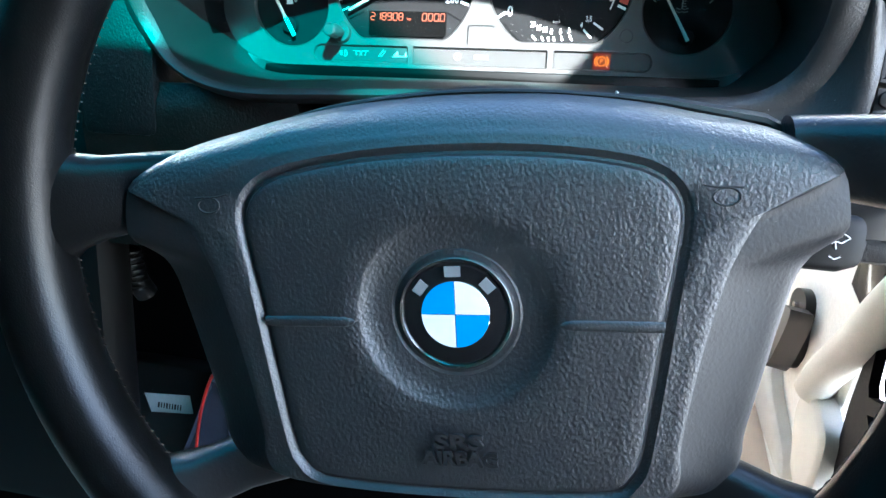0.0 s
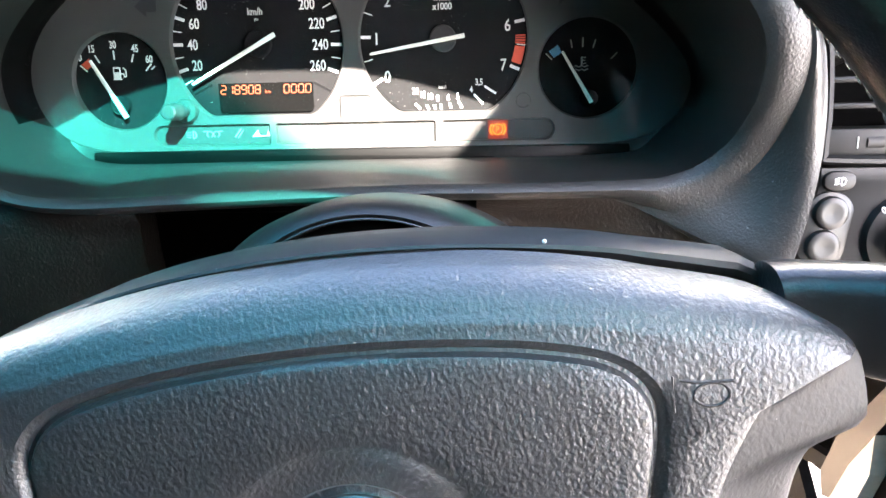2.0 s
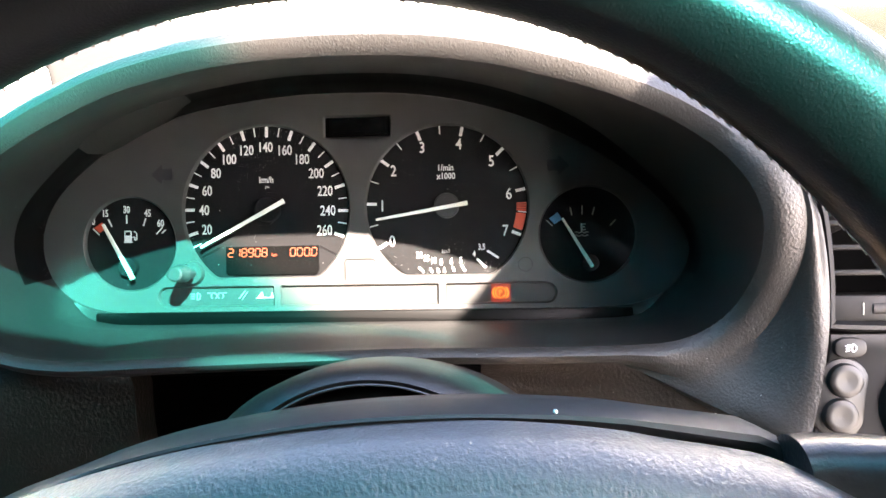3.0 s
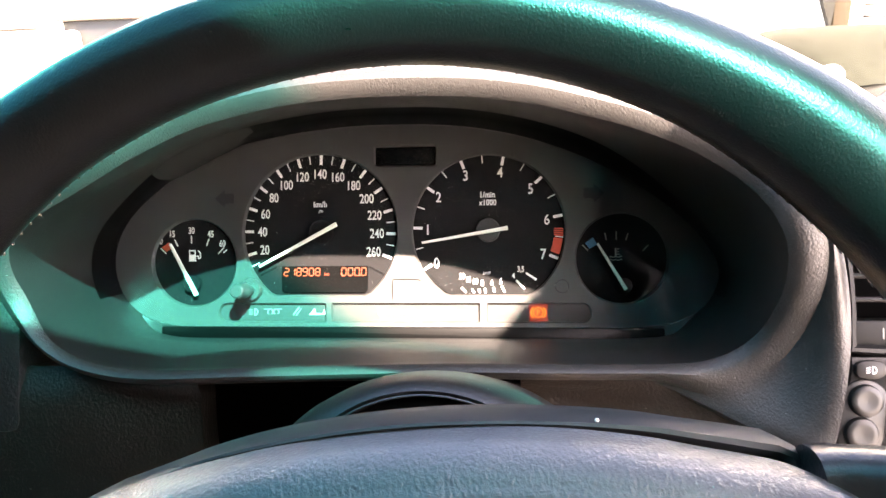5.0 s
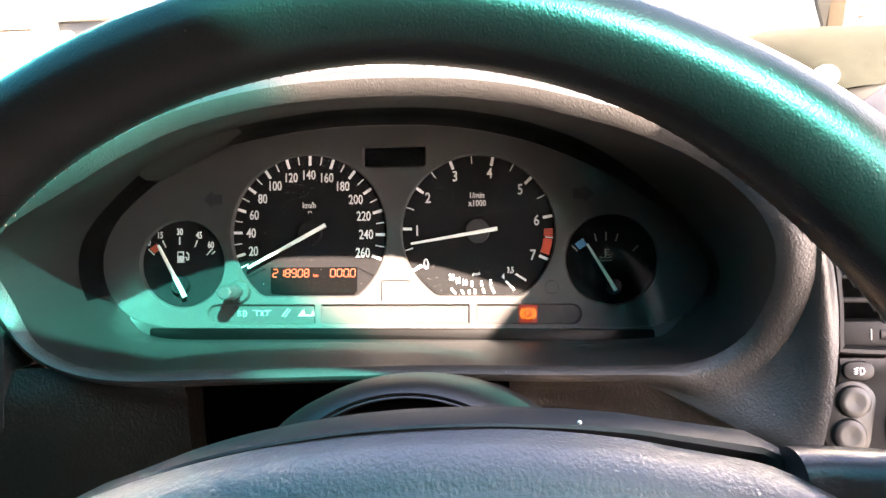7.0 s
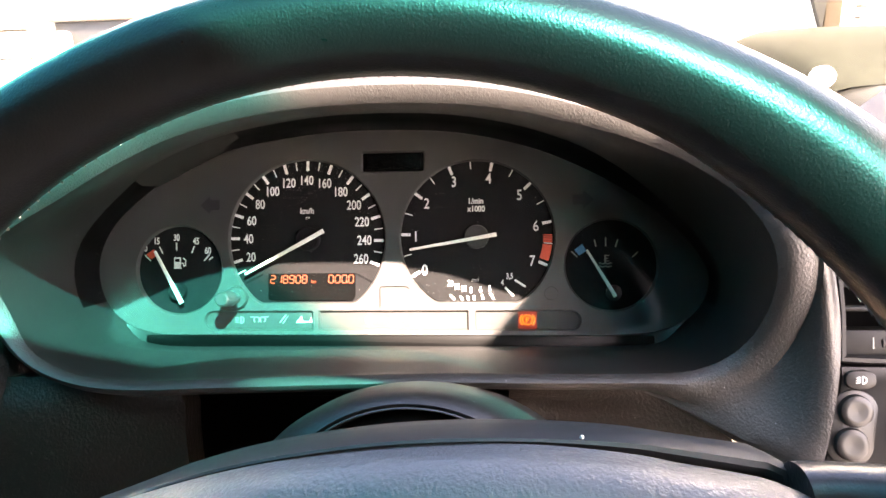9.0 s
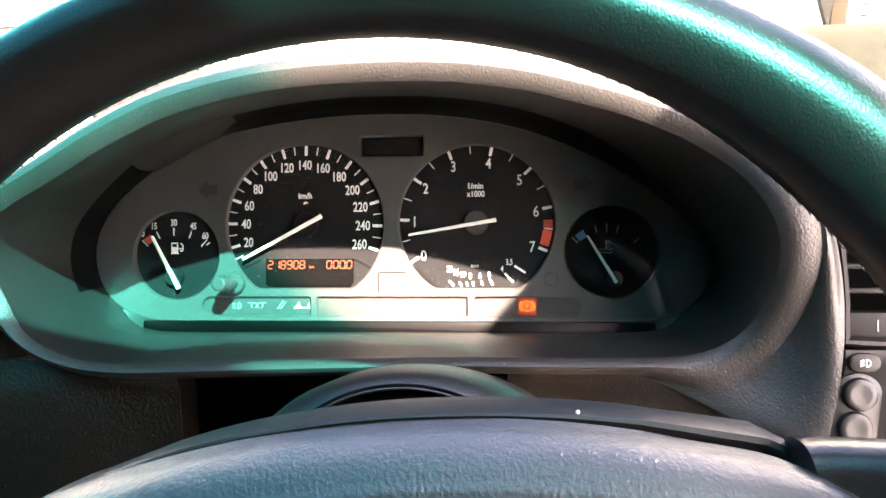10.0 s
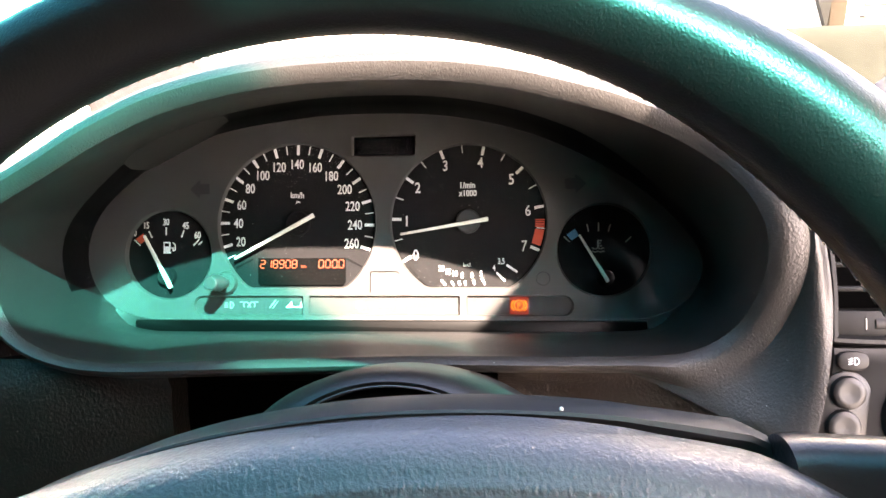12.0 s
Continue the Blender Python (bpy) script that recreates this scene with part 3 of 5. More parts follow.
    part("plate", bm, DARKGREY, lever)
    bm = bmesh.new()
    o = curve_through([(0.800, 0.485), (0.782, 0.496), (0.768, 0.500), (0.774, 0.460), (0.797, 0.392), (0.820, 0.370), (0.830, 0.370), (0.822, 0.400), (0.806, 0.443)], 36)
    loft(bm, [[(x, p.x + (0.356 - x) * 0.3, p.y) for p in o] for x in (0.332, 0.336, 0.357)], True, True, True)
    # paler than the plate, as the sun on the handle is painted in
    part("handle", bm, MASK, lever, "grey pull handle, its sunlit look put in as lighter colour")
    bm = bmesh.new()
    tube(bm, [(0.350, 0.828, 0.472), (0.357, 0.828, 0.472)], 0.006, 12)
    part("screw", bm, CHROME, lever, "brass-coloured screw")


roof_and_floor()
windscreen()
ground_outside()
house()
parked_car()
footwell()


# ---- the dashboard round the instruments ----
N_RING = 176
OPEN_POINTS = [(0, 1.1095), (0.045, 1.1085), (0.078, 1.1040), (0.102, 1.0980), (0.124, 1.0915), (0.145, 1.0838), (0.1598, 1.0762), (0.1737, 1.0655), (0.1838, 1.0520), (0.1900, 1.0380), (0.1925, 1.0240), (0.1922, 1.0112), (0.1888, 0.9985), (0.1815, 0.9892), (0.170, 0.9828), (0.152, 0.9795), (0.10, 0.9785), (0.04, 0.9785)]
OPEN_POINTS += [(-0.015, 0.9770), (-0.076, 0.9750), (-0.130, 0.9735), (-0.162, 0.9780), (-0.186, 0.9905), (-0.1985, 1.0130), (-0.2015, 1.0300), (-0.1950, 1.0450), (-0.1795, 1.0555), (-0.142, 1.0717), (-0.112, 1.0865), (-0.084, 1.0977), (-0.043, 1.1065)]
FACE_POINTS = [(0, 1.1215), (0.045, 1.1185), (0.09, 1.1080), (0.130, 1.0905), (0.165, 1.0680), (0.189, 1.0440), (0.198, 1.0240), (0.190, 1.0045), (0.172, 0.9940), (0.148, 0.9908), (0.08, 0.9902), (0, 0.9902)]
FACE_POINTS += [(-0.08, 0.9900), (-0.135, 0.9898), (-0.158, 0.9912), (-0.178, 0.9972), (-0.1925, 1.0110), (-0.1985, 1.0310), (-0.194, 1.0520), (-0.178, 1.0725), (-0.143, 1.0975), (-0.105, 1.1115), (-0.049, 1.1200)]
OPENING = [tuple(p) for p in curve_through(OPEN_POINTS, N_RING)]
FACE = [tuple(p) for p in curve_through(FACE_POINTS, N_RING)]


def blend(a, b, x):
    x = min(1, max(0, (x - a) / (b - a)))
    return x * x * (3 - 2 * x)


def lip_y(x, z):
    """How far ahead the edge of the hood lies: its foot deeper than its crown and sides."""
    return 0.402 + 0.034 * (1 - blend(0.975, 1.06, z)) + (0.012 * blend(0.12, 0.19, abs(x)) - 0.02 * x) * blend(0.975, 1.02, z) - 0.022 * blend(0.12, 0.19, x) * blend(0.972, 1.025, z) * (1 - blend(1.03, 1.10, z))


def seam_x(z):
    """Where the cheek of the hood ends at the side panel."""
    return 0.2085 + 0.0125 * math.sin(math.pi * min(1, max(0, (1.075 - z) / 0.145)))


def dashboard():
    ob = thing("dashboard", (0, 0.5, 0.75), "black grained dashboard with a hood over the instruments", "dashboard")
    # inner shroud from the instrument face to the hood's edge
    bm = bmesh.new()
    foot = [1 - blend(0.9925, 0.999, z) for x, z in FACE]
    crown = [blend(1.06, 1.10, z) for x, z in FACE]
    base = grow(FACE, 0.0008)

    def inward(f, y, drop, flare=0.0):
        """A ring between the face and the hood's edge; its foot drops to the ledge, its crown flares."""
        return [(a[0] + (b[0] - a[0]) * f, y, a[1] + (b[1] - a[1]) * f - drop * w + flare * c) for a, b, w, c in zip(base, OPENING, foot, crown)]
    rings = [inward(-0.04, 0.533, 0), inward(0, 0.529, 0), inward(0.01, 0.5282, 0.0068), inward(0.10, 0.516, 0.0055, 0.005), inward(0.22, 0.503, 0.0040, 0.008)]

    def columns(rings, keep):
        """The strip between rings along those columns whose height on the face passes keep."""
        strip = bmesh.new()
        loft(strip, rings)
        gone = [f for k, f in enumerate(strip.faces) if not keep((base[k % N_RING][1] + base[(k + 1) % N_RING][1]) / 2)]
        bmesh.ops.delete(strip, geom=gone, context="FACES")
        return strip
    bm.free()
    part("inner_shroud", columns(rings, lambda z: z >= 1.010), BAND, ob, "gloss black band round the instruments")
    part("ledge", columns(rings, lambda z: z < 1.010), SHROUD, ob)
    bm = bmesh.new()
    rings = [inward(0.22, 0.503, 0.0040, 0.008), inward(0.6, 0.462, 0.0015, 0.004)]
    slim = [1 - 0.48 * (1 - blend(0.985, 1.015, z)) * (1 - blend(0.14, 0.18, x)) for x, z in OPENING]

    def beyond(d):
        return grow(OPENING, [d * k for k in slim])
    steps = [(0.0, 0.014), (0.0008, 0.006), (0.004, 0.0015), (0.008, 0.0), (0.0125, 0.002), (0.016, 0.007)]
    sides = [blend(0.135, 0.175, p[0]) * (1 - blend(1.048, 1.070, p[1])) for p in OPENING]
    for o, dy in steps:
        rings.append([(x, lip_y(p[0], p[1]) + dy * (1 - 0.9 * r if o > 0.007 else 1), z) for (x, z), p, r in zip(beyond(o), OPENING, sides)])
    # beyond the rolled edge: forward over the crown, out to the seam on the right, down under the foot
    out = [[] for _ in range(9)]
    wide = [blend(0.08, 0.14, p[0]) * blend(1.03, 1.06, p[1]) for p in OPENING]
    def shoulder(d, more):
        return [(x + (u - x) * w, z + (v - z) * w) for (x, z), (u, v), w in zip(beyond(d), beyond(d + more), wide)]
    for p, right, q, a, b, c in zip(OPENING, sides, beyond(0.016), shoulder(0.020, 0.006), shoulder(0.0235, 0.016), shoulder(0.0245, 0.022)):
        top = blend(1.02, 1.07, p[1])
        y0 = lip_y(*p)
        plain = [(a[0], y0 + 0.018 + 0.004 * top, a[1]), (b[0] * top + a[0] * (1 - top), 0.46 + 0.01 * top, b[1] * top + a[1] * (1 - top))]
        plain += [(c[0] * top + a[0] * (1 - top), 0.48 + 0.10 * top, (c[1] - 0.004) * top + a[1] * (1 - top))]
        plain = [plain[0]] * 4 + [plain[1]] * 4 + [plain[2]]
        z = 1.008 + (p[1] - 1.025) * (1.35 if p[1] > 1.025 else 1.75)
        sx = seam_x(z)
        cheek = []
        for f, y in ((0.15, None), (0.30, None), (0.46, None), (0.62, None), (0.78, None), (0.90, None), (1.0, 0.4088), (1.0, 0.415), (1.0, 0.445)):
            cheek.append((q[0] + (sx - q[0]) * f, y0 + 0.0008 + (0.4085 - y0) * blend(0, 1, f) - 0.0025 * math.sin(math.pi * f ** 0.8) if y is None else y, q[1] + (z - q[1]) * f))
        for k in range(9):
            out[k].append(tuple(u * (1 - right) + v * right for u, v in zip(plain[k], cheek[k])))
    rings += out
    # lining darker than the hood, the shade inside put into its colour
    lining = bmesh.new()
    loft(lining, rings[:4])
    part("hood_lining", lining, SHROUD, ob)
    loft(bm, rings[3:])
    part("hood", bm, HOODSKIN, ob, "padded hood with a rolled edge")

    # the panel under the hood, to the right of the column, hollowed round it
    def lower(x0, x1, hollow_at, tall=0.17, n=36, m=20):
        bm = bmesh.new()
        rows = []
        for j in range(m + 1):
            z = 0.9735 - tall * j / m
            row = []
            for i in range(n + 1):
                x = x0 + (x1 - x0) * i / n
                s = blend(0.0, 1.0, abs(x - hollow_at) / 0.11)
                y = 0.468 - 0.022 * s + 0.05 * blend(0.955, 0.80, z) * (1 - 0.5 * s)
                lipz = blend(0.9735, 0.955, z)
                y = (lip_y(x, 0.9735) + 0.014) * (1 - lipz) + y * lipz
                row.append((x, y, z))
            rows.append(row)
        loft(bm, rows, False)
        front = list(bm.faces)
        made = bmesh.ops.extrude_face_region(bm, geom=front)
        bmesh.ops.translate(bm, verts=[v for v in made["geom"] if isinstance(v, bmesh.types.BMVert)], vec=(0, 0.02, 0))
        return bm
    # both lower panels wear the tint of light bounced up from the floor
    part("lower_panel", lower(0.074, 0.185, 0.085, 0.10), BOUNCE_VINYL, ob)
    part("lower_panel", lower(-0.264, -0.108, -0.08, 0.12), BOUNCE_VINYL, ob)
    # upper deck, running forward to the windscreen
    for xs, y0, y1, z0, zu in (((-1.08, -0.7, -0.45, -0.236), 0.462, 0.50, 0.990, 1.005), ((-0.234, -0.12, 0.0, 0.12, 0.218), 0.566, 0.58, 1.10, 1.122), ((0.2195, 0.28, 0.34, 0.39), 0.452, 0.49, 1.066, 1.080)):
        bm = bmesh.new()
        rows = []
        for x in xs:
            dip = 0.022 * abs(x / 0.2) ** 2 if abs(x) < 0.235 else 0.0
            rows.append([(x, y0, z0 - dip), (x, y1, zu - dip), (x, y1 + 0.10, zu + 0.012 - dip), (x, 0.82, 1.135), (x, 0.87, 1.12), (x, 0.87, 1.03), (x, y0 + 0.06, z0 - dip - 0.05), (x, y0 + 0.01, z0 - dip - 0.012)])
        loft(bm, rows, True, True, True)
        part("upper_deck", bm, VINYL, ob)
    # centre panel, away from the driver
    bm = bmesh.new()
    box(bm, (-1.08, 0.456, 0.62), (-0.268, 0.50, 1.000), 0.012)
    part("centre_panel", bm, PLASTIC, ob)
    bm = bmesh.new()
    box(bm, (-0.264, 0.443, 0.935), (-0.203, 0.50, 1.060), 0.009)
    part("filler_panel", bm, VINYL, ob)
    # near-black sheets standing for the shade behind, where a cover is missing
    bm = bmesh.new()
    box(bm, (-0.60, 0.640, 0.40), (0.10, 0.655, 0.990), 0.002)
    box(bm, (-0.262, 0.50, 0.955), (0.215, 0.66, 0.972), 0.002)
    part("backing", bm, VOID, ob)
    bm = bmesh.new()
    box(bm, (0.2095, 0.44, 0.890), (0.40, 0.50, 0.9105), 0.008)
    part("knee_panel", bm, VINYL, ob)


def side_vent():
    ob = thing("air_vent", (0.27, 0.43, 1.03), "black side air vent with slats and a thumbwheel", "air vent")
    x0, x1, z0, z1 = 0.2195, 0.335, 0.9885, 1.062
    bm = bmesh.new()
    o = curve_through([(0.2135, 1.060), (0.2185, 1.035), (0.2205, 1.01), (0.2205, 0.993), (0.224, 0.9885), (0.28, 0.9875), (0.335, 0.9885), (0.339, 1.02), (0.335, 1.062), (0.28, 1.066), (0.222, 1.066)], 80)
    o = [tuple(p) for p in o]
    rings = [[(x, 0.482, z) for x, z in grow(o, -0.004)], [(x, 0.414, z) for x, z in grow(o, -0.004)], [(x, 0.4085, z) for x, z in grow(o, -0.0025)], [(x, 0.4085, z) for x, z in grow(o, -0.0008)], [(x, 0.411, z) for x, z in grow(o, 0.0005)], [(x, 0.46, z) for x, z in grow(o, 0.0005)]]
    loft(bm, rings)
    part("frame", bm, PLASTIC, ob)
    # near-black sheet gives the shade between the slats
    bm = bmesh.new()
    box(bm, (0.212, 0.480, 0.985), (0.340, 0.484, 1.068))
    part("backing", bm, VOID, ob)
    for z in (1.044, 1.0335, 1.0232, 1.0124):
        bm = bmesh.new()
        box(bm, (0.2215, 0.4125, z - 0.0012), (0.333, 0.4185, z + 0.0012), 0.0009)
        part("slat", bm, GREYPLASTIC, ob)
    bm = bmesh.new()
    box(bm, (0.2225, 0.413, 0.9915), (0.333, 0.434, 1.0028), 0.001)
    part("sill", bm, GREYPLASTIC, ob)
    bm = bmesh.new()
    rings = [[(x, 0.4195 + 0.0075 * math.cos(2 * math.pi * i / 20), 0.997 + 0.0050 * math.sin(2 * math.pi * i / 20)) for i in range(20)] for x in (0.2405, 0.2475)]
    loft(bm, rings, True, True, True)
    part("thumbwheel", bm, PLASTIC, ob)
    bm = bmesh.new()
    bar(bm, 0.2365, 0.9945, 0.2365, 0.9995, 0.0005, 0.4128)
    part("mark", bm, FAINT, ob, "pale printed line")


def switch_panel():
    ob = thing("switch_panel", (0.27, 0.43, 0.94), "black switch panel with fog lamp button and round switches", "switch panel")
    bm = bmesh.new()
    o = [(seam_x(0.9868 - i * 0.0076) + 0.0012, 0.9868 - i * 0.0076) for i in range(11)] + [(0.372, 0.9108), (0.372, 0.9868)]
    prism(bm, o, 0.4100, 0.44, 0.0008)
    part("panel", bm, PLASTIC, ob)
    bm = bmesh.new()
    o = [(0.2286 + 0.0066 * math.copysign(abs(math.cos(a)) ** 0.75, math.cos(a)), 0.9812 + 0.0042 * math.copysign(abs(math.sin(a)) ** 0.75, math.sin(a))) for a in [2 * math.pi * i / 40 for i in range(40)]]
    prism(bm, o, 0.4078, 0.4115, 0.0008)
    fog = part("fog_button", bm, PLASTIC, ob)
    bm = bmesh.new()
    arc = [(0.2290 + 0.0017 * math.cos(radians(a)), 0.9812 + 0.0016 * math.sin(radians(a))) for a in range(-90, 91, 15)]
    for a, b in zip(arc, arc[1:]):
        bar(bm, *a, *b, 0.00038, 0.4077)
    bar(bm, 0.2290, 0.9796, 0.2290, 0.9828, 0.00035, 0.4077)
    for k in (-1, 0, 1):
        bar(bm, 0.2262, 0.9812 + k * 0.0011 - 0.0003, 0.2282, 0.9812 + k * 0.0011 + 0.0003, 0.00028, 0.4077)
    bar(bm, 0.2271, 0.9797, 0.2274, 0.9827, 0.0003, 0.4077)
    part("symbol", bm, PRINT, fog, "white fog lamp symbol")
    # oval housing with two round switches
    bm = bmesh.new()
    pts = []
    for i in range(44):
        a = 2 * math.pi * i / 44
        up = math.sin(a)
        cx, cz = (0.2262, 0.9668) if up > 0 else (0.2238, 0.9525)
        pts.append((cx + 0.0104 * math.cos(a), cz + 0.0100 * up))
    prism(bm, pts, 0.4090, 0.42, 0.0010)
    part("housing", bm, GREYPLASTIC, ob)
    for c in ((0.2262, 0.9675), (0.2240, 0.9528)):
        bm = bmesh.new()
        lathe(bm, [(0.0001, 0.4066), (0.0040, 0.4063), (0.0058, 0.4062), (0.0068, 0.4067), (0.0073, 0.4080), (0.0074, 0.412)], c, 36)
        # lower switch has the lighter grey, sunlight put into its colour
        part("push_switch", bm, DARKGREY if c[1] > 0.96 else GREYPLASTIC, ob, "" if c[1] > 0.96 else "round switch, lighter grey for the sun on it")
    bm = bmesh.new()
    lathe(bm, [(0.0001, 0.3935), (0.010, 0.3935), (0.0125, 0.3955), (0.013, 0.405), (0.0195, 0.4065), (0.0205, 0.409), (0.0207, 0.414)], (0.2610, 0.9560), 48)
    rot = part("rotary_switch", bm, GREYPLASTIC, ob, "grey rotary light switch")
    bm = bmesh.new()
    words(bm, "0", 0.2468, 0.9690, 0.0030, 0.4062, turn=20)
    part("mark", bm, PRINT, rot, "white printed nought")


dashboard()
side_vent()
switch_panel()


# ---- the instrument cluster ----
FY = 0.530          # front of the grey mask
DY = 0.5335         # dial faces, set back behind it
SPEEDO, REVS, FUEL, TEMP = (-0.0572, 1.0518, 0.0530), (0.0545, 1.0520, 0.0503), (-0.1438, 1.0324, 0.0300), (0.1392, 1.0335, 0.0295)
SPEED_MARKS, REV_MARKS = (-0.0580, 1.0520), (0.0543, 1.0527)      # middles of the printed scales


def cut_circle(cx, cz, r, floor_z, n=72):
    """A circle cut flat along its foot."""
    return [(x, max(z, floor_z)) for x, z in circle(cx, cz, r, n)]


def distinct(o):
    out = []
    for p in o:
        if not out or (Vector(p) - Vector(out[-1])).length > 2e-4:
            out.append(p)
    return out


def on_dial(d, deg, r):
    return d[0] + r * math.cos(radians(deg)), d[1] + r * math.sin(radians(deg))


def segments_digit(bm, ch, x, z, w, h, y):
    """One seven-segment digit with its left foot at x, z, slightly slanting."""
    lit = {"0": "abcdef", "1": "bc", "2": "abged", "8": "abcdefg", "9": "abcdfg"}[ch]
    t = w * 0.22

    def p(u, v):
        return x + u * w + v * h * 0.06, z + v * h
    ends = {"a": (0.1, 1, 0.9, 1), "b": (1, 0.93, 1, 0.55), "c": (1, 0.45, 1, 0.07), "d": (0.1, 0, 0.9, 0), "e": (0, 0.45, 0, 0.07), "f": (0, 0.93, 0, 0.55), "g": (0.12, 0.5, 0.88, 0.5)}
    for s in lit:
        u0, v0, u1, v1 = ends[s]
        bar(bm, *p(u0, v0), *p(u1, v1), t, y, 0.0002)


def cluster():
    ob = thing("instrument_cluster", (0, 0.54, 1.0), "grey-faced instrument cluster with black dials and cream needles", "instrument cluster")
    holes = [
        distinct(cut_circle(*SPEEDO, 1.0095)), distinct(cut_circle(*REVS, 1.0095)), circle(*FUEL, 56), circle(*TEMP, 56),
        rounded(-0.0208, 1.0946, 0.0215, 1.1090, 0.002),
        rounded(-0.1262, 0.9922, -0.0525, 1.0052, 0.0014), rounded(-0.0492, 0.9922, 0.0492, 1.0052, 0.0014), rounded(0.0530, 0.9922, 0.1205, 1.0052, 0.0014),
    ]
    # the strips' outer ends are round
    holes[5] = [(-0.1200 + 0.0062 * math.cos(radians(a)), 0.9987 + 0.0065 * math.sin(radians(a))) for a in range(90, 271, 12)] + [(-0.0535, 0.9922), (-0.0525, 0.9932), (-0.0525, 1.0042), (-0.0535, 1.0052)]
    holes[7] = [(0.1143 + 0.0062 * math.cos(radians(a)), 0.9987 + 0.0065 * math.sin(radians(a))) for a in range(-90, 91, 12)] + [(0.0540, 1.0052), (0.0530, 1.0042), (0.0530, 0.9932), (0.0540, 0.9922)]
    bm = bmesh.new()
    edges, loops = [], []
    outer = grow(FACE, 0.0015)
    for o in [outer] + holes:
        vs = [bm.verts.new((x, FY, z)) for x, z in o]
        edges += [bm.edges.new((vs[i], vs[(i + 1) % len(vs)])) for i in range(len(vs))]
        loops.append(vs)
    bmesh.ops.triangle_fill(bm, use_beauty=True, edges=edges)
    for vs in loops[1:]:
        ring = [v.co[:] for v in vs]
        o = [(x, z) for x, _, z in ring]
        inner = grow(o, -0.0009)
        low = [bm.verts.new((x, FY + 0.0012, z)) for x, z in inner]
        deep = [bm.verts.new((x, FY + 0.008, z)) for x, z in inner]
        for a, b in ((vs, low), (low, deep)):
            for i in range(len(a)):
                j = (i + 1) % len(a)
                bm.faces.new((a[i], a[j], b[j], b[i]))
    mask = part("mask", bm, MASK, ob, "grey moulded mask")
    bm = bmesh.new()
    for o in (rounded(-0.0083, 1.006, 0.0102, 1.0206, 0.0016),):
        for a, b in zip(o, o[1:]):
            if a[1] > 1.0112 or b[1] > 1.0112:
                bar(bm, *a, *b, 0.0007, FY, 0.0003)
    part("groove", bm, DARKGREY, mask)
    bm = bmesh.new()
    o = circle(0.1015, 1.0158, 0.0042, 32)
    for a, b in zip(o, o[1:] + o[:1]):
        bar(bm, *a, *b, 0.0006, FY, 0.0003)
    part("groove", bm, DARKGREY, mask)
    for s in (-1, 1):
        bm = bmesh.new()
        c = (s * 0.1215, 1.0752)
        o = [(c[0] + s * 0.0075, c[1]), (c[0] + s * 0.0005, c[1] + 0.0064), (c[0] + s * 0.0005, c[1] + 0.0034), (c[0] - s * 0.006, c[1] + 0.0034), (c[0] - s * 0.006, c[1] - 0.0034), (c[0] + s * 0.0005, c[1] - 0.0034), (c[0] + s * 0.0005, c[1] - 0.0064)]
        prism(bm, o, FY - 0.0003, FY)
        part("turn_signal", bm, SKIRT, ob, "dark unlit turn signal arrow")

    # dial plates
    dials = {}
    for name, o in (("speedometer", holes[0]), ("rev_counter", holes[1]), ("fuel_gauge", holes[2]), ("temperature_gauge", holes[3])):
        bm = bmesh.new()
        prism(bm, o, DY, DY + 0.002)
        dials[name] = part(name, bm, DIAL, ob)

    def mark(a, wide, parent, y=DY, mat=PRINT):
        bm = bmesh.new()
        bar(bm, *a, wide, y)
        part("tick_mark", bm, mat, parent)

    def numeral(text, x, z, size, parent, y=DY, thin=0.7):
        bm = bmesh.new()
        words(bm, text, x, z, size, y, thin=thin, bold=0.00009)
        part("numeral", bm, PRINT, parent)

    # speedometer
    for v in range(10, 261, 10):
        a = 88.7 - (v - 140) * 0.902
        if v % 20 == 0:
            mark((*on_dial(SPEED_MARKS, a, 0.0453), *on_dial(SPEED_MARKS, a, 0.0517)), 0.0018, dials["speedometer"])
            numeral(str(v), *on_dial((-0.0582, 1.0520), a, 0.0391), 0.0060, dials["speedometer"], thin=0.74)
        else:
            mark((*on_dial(SPEED_MARKS, a, 0.0460), *on_dial(SPEED_MARKS, a, 0.0514)), 0.0006, dials["speedometer"])
    bm = bmesh.new()
    words(bm, "km/h", -0.0575, 1.0708, 0.0037, DY, thin=0.85, bold=0.0001)
    words(bm, "JPN", -0.0571, 1.0660, 0.0013, DY, thin=0.9)
    part("lettering", bm, PRINT, dials["speedometer"])
    bm = bmesh.new()
    # window of the odometer with chamfered lower corners, in a raised black field with slanting ends
    o = [(-0.0832, 1.0295), (-0.0250, 1.0295), (-0.0250, 1.0140), (-0.0268, 1.0120), (-0.0814, 1.0120), (-0.0832, 1.0140)]
    prism(bm, o, DY - 0.0015, DY)
    window = part("odometer", bm, LCD, dials["speedometer"], "dark odometer window")
    bm = bmesh.new()
    for i, ch in enumerate("218908"):
        segments_digit(bm, ch, -0.0818 + i * 0.00425, 1.0232, 0.0030, 0.0050, DY - 0.0016)
    for i, ch in enumerate("0000"):
        segments_digit(bm, ch, -0.0428 + i * 0.00445, 1.0232, 0.0031, 0.0050, DY - 0.0016)
    bar(bm, -0.0302, 1.0229, -0.0302, 1.0236, 0.0007, DY - 0.0016)
    words(bm, "km", -0.0527, 1.0243, 0.0021, DY - 0.0016, thin=0.9)
    part("readout", bm, ORANGE, window, "glowing orange figures")
    bm = bmesh.new()
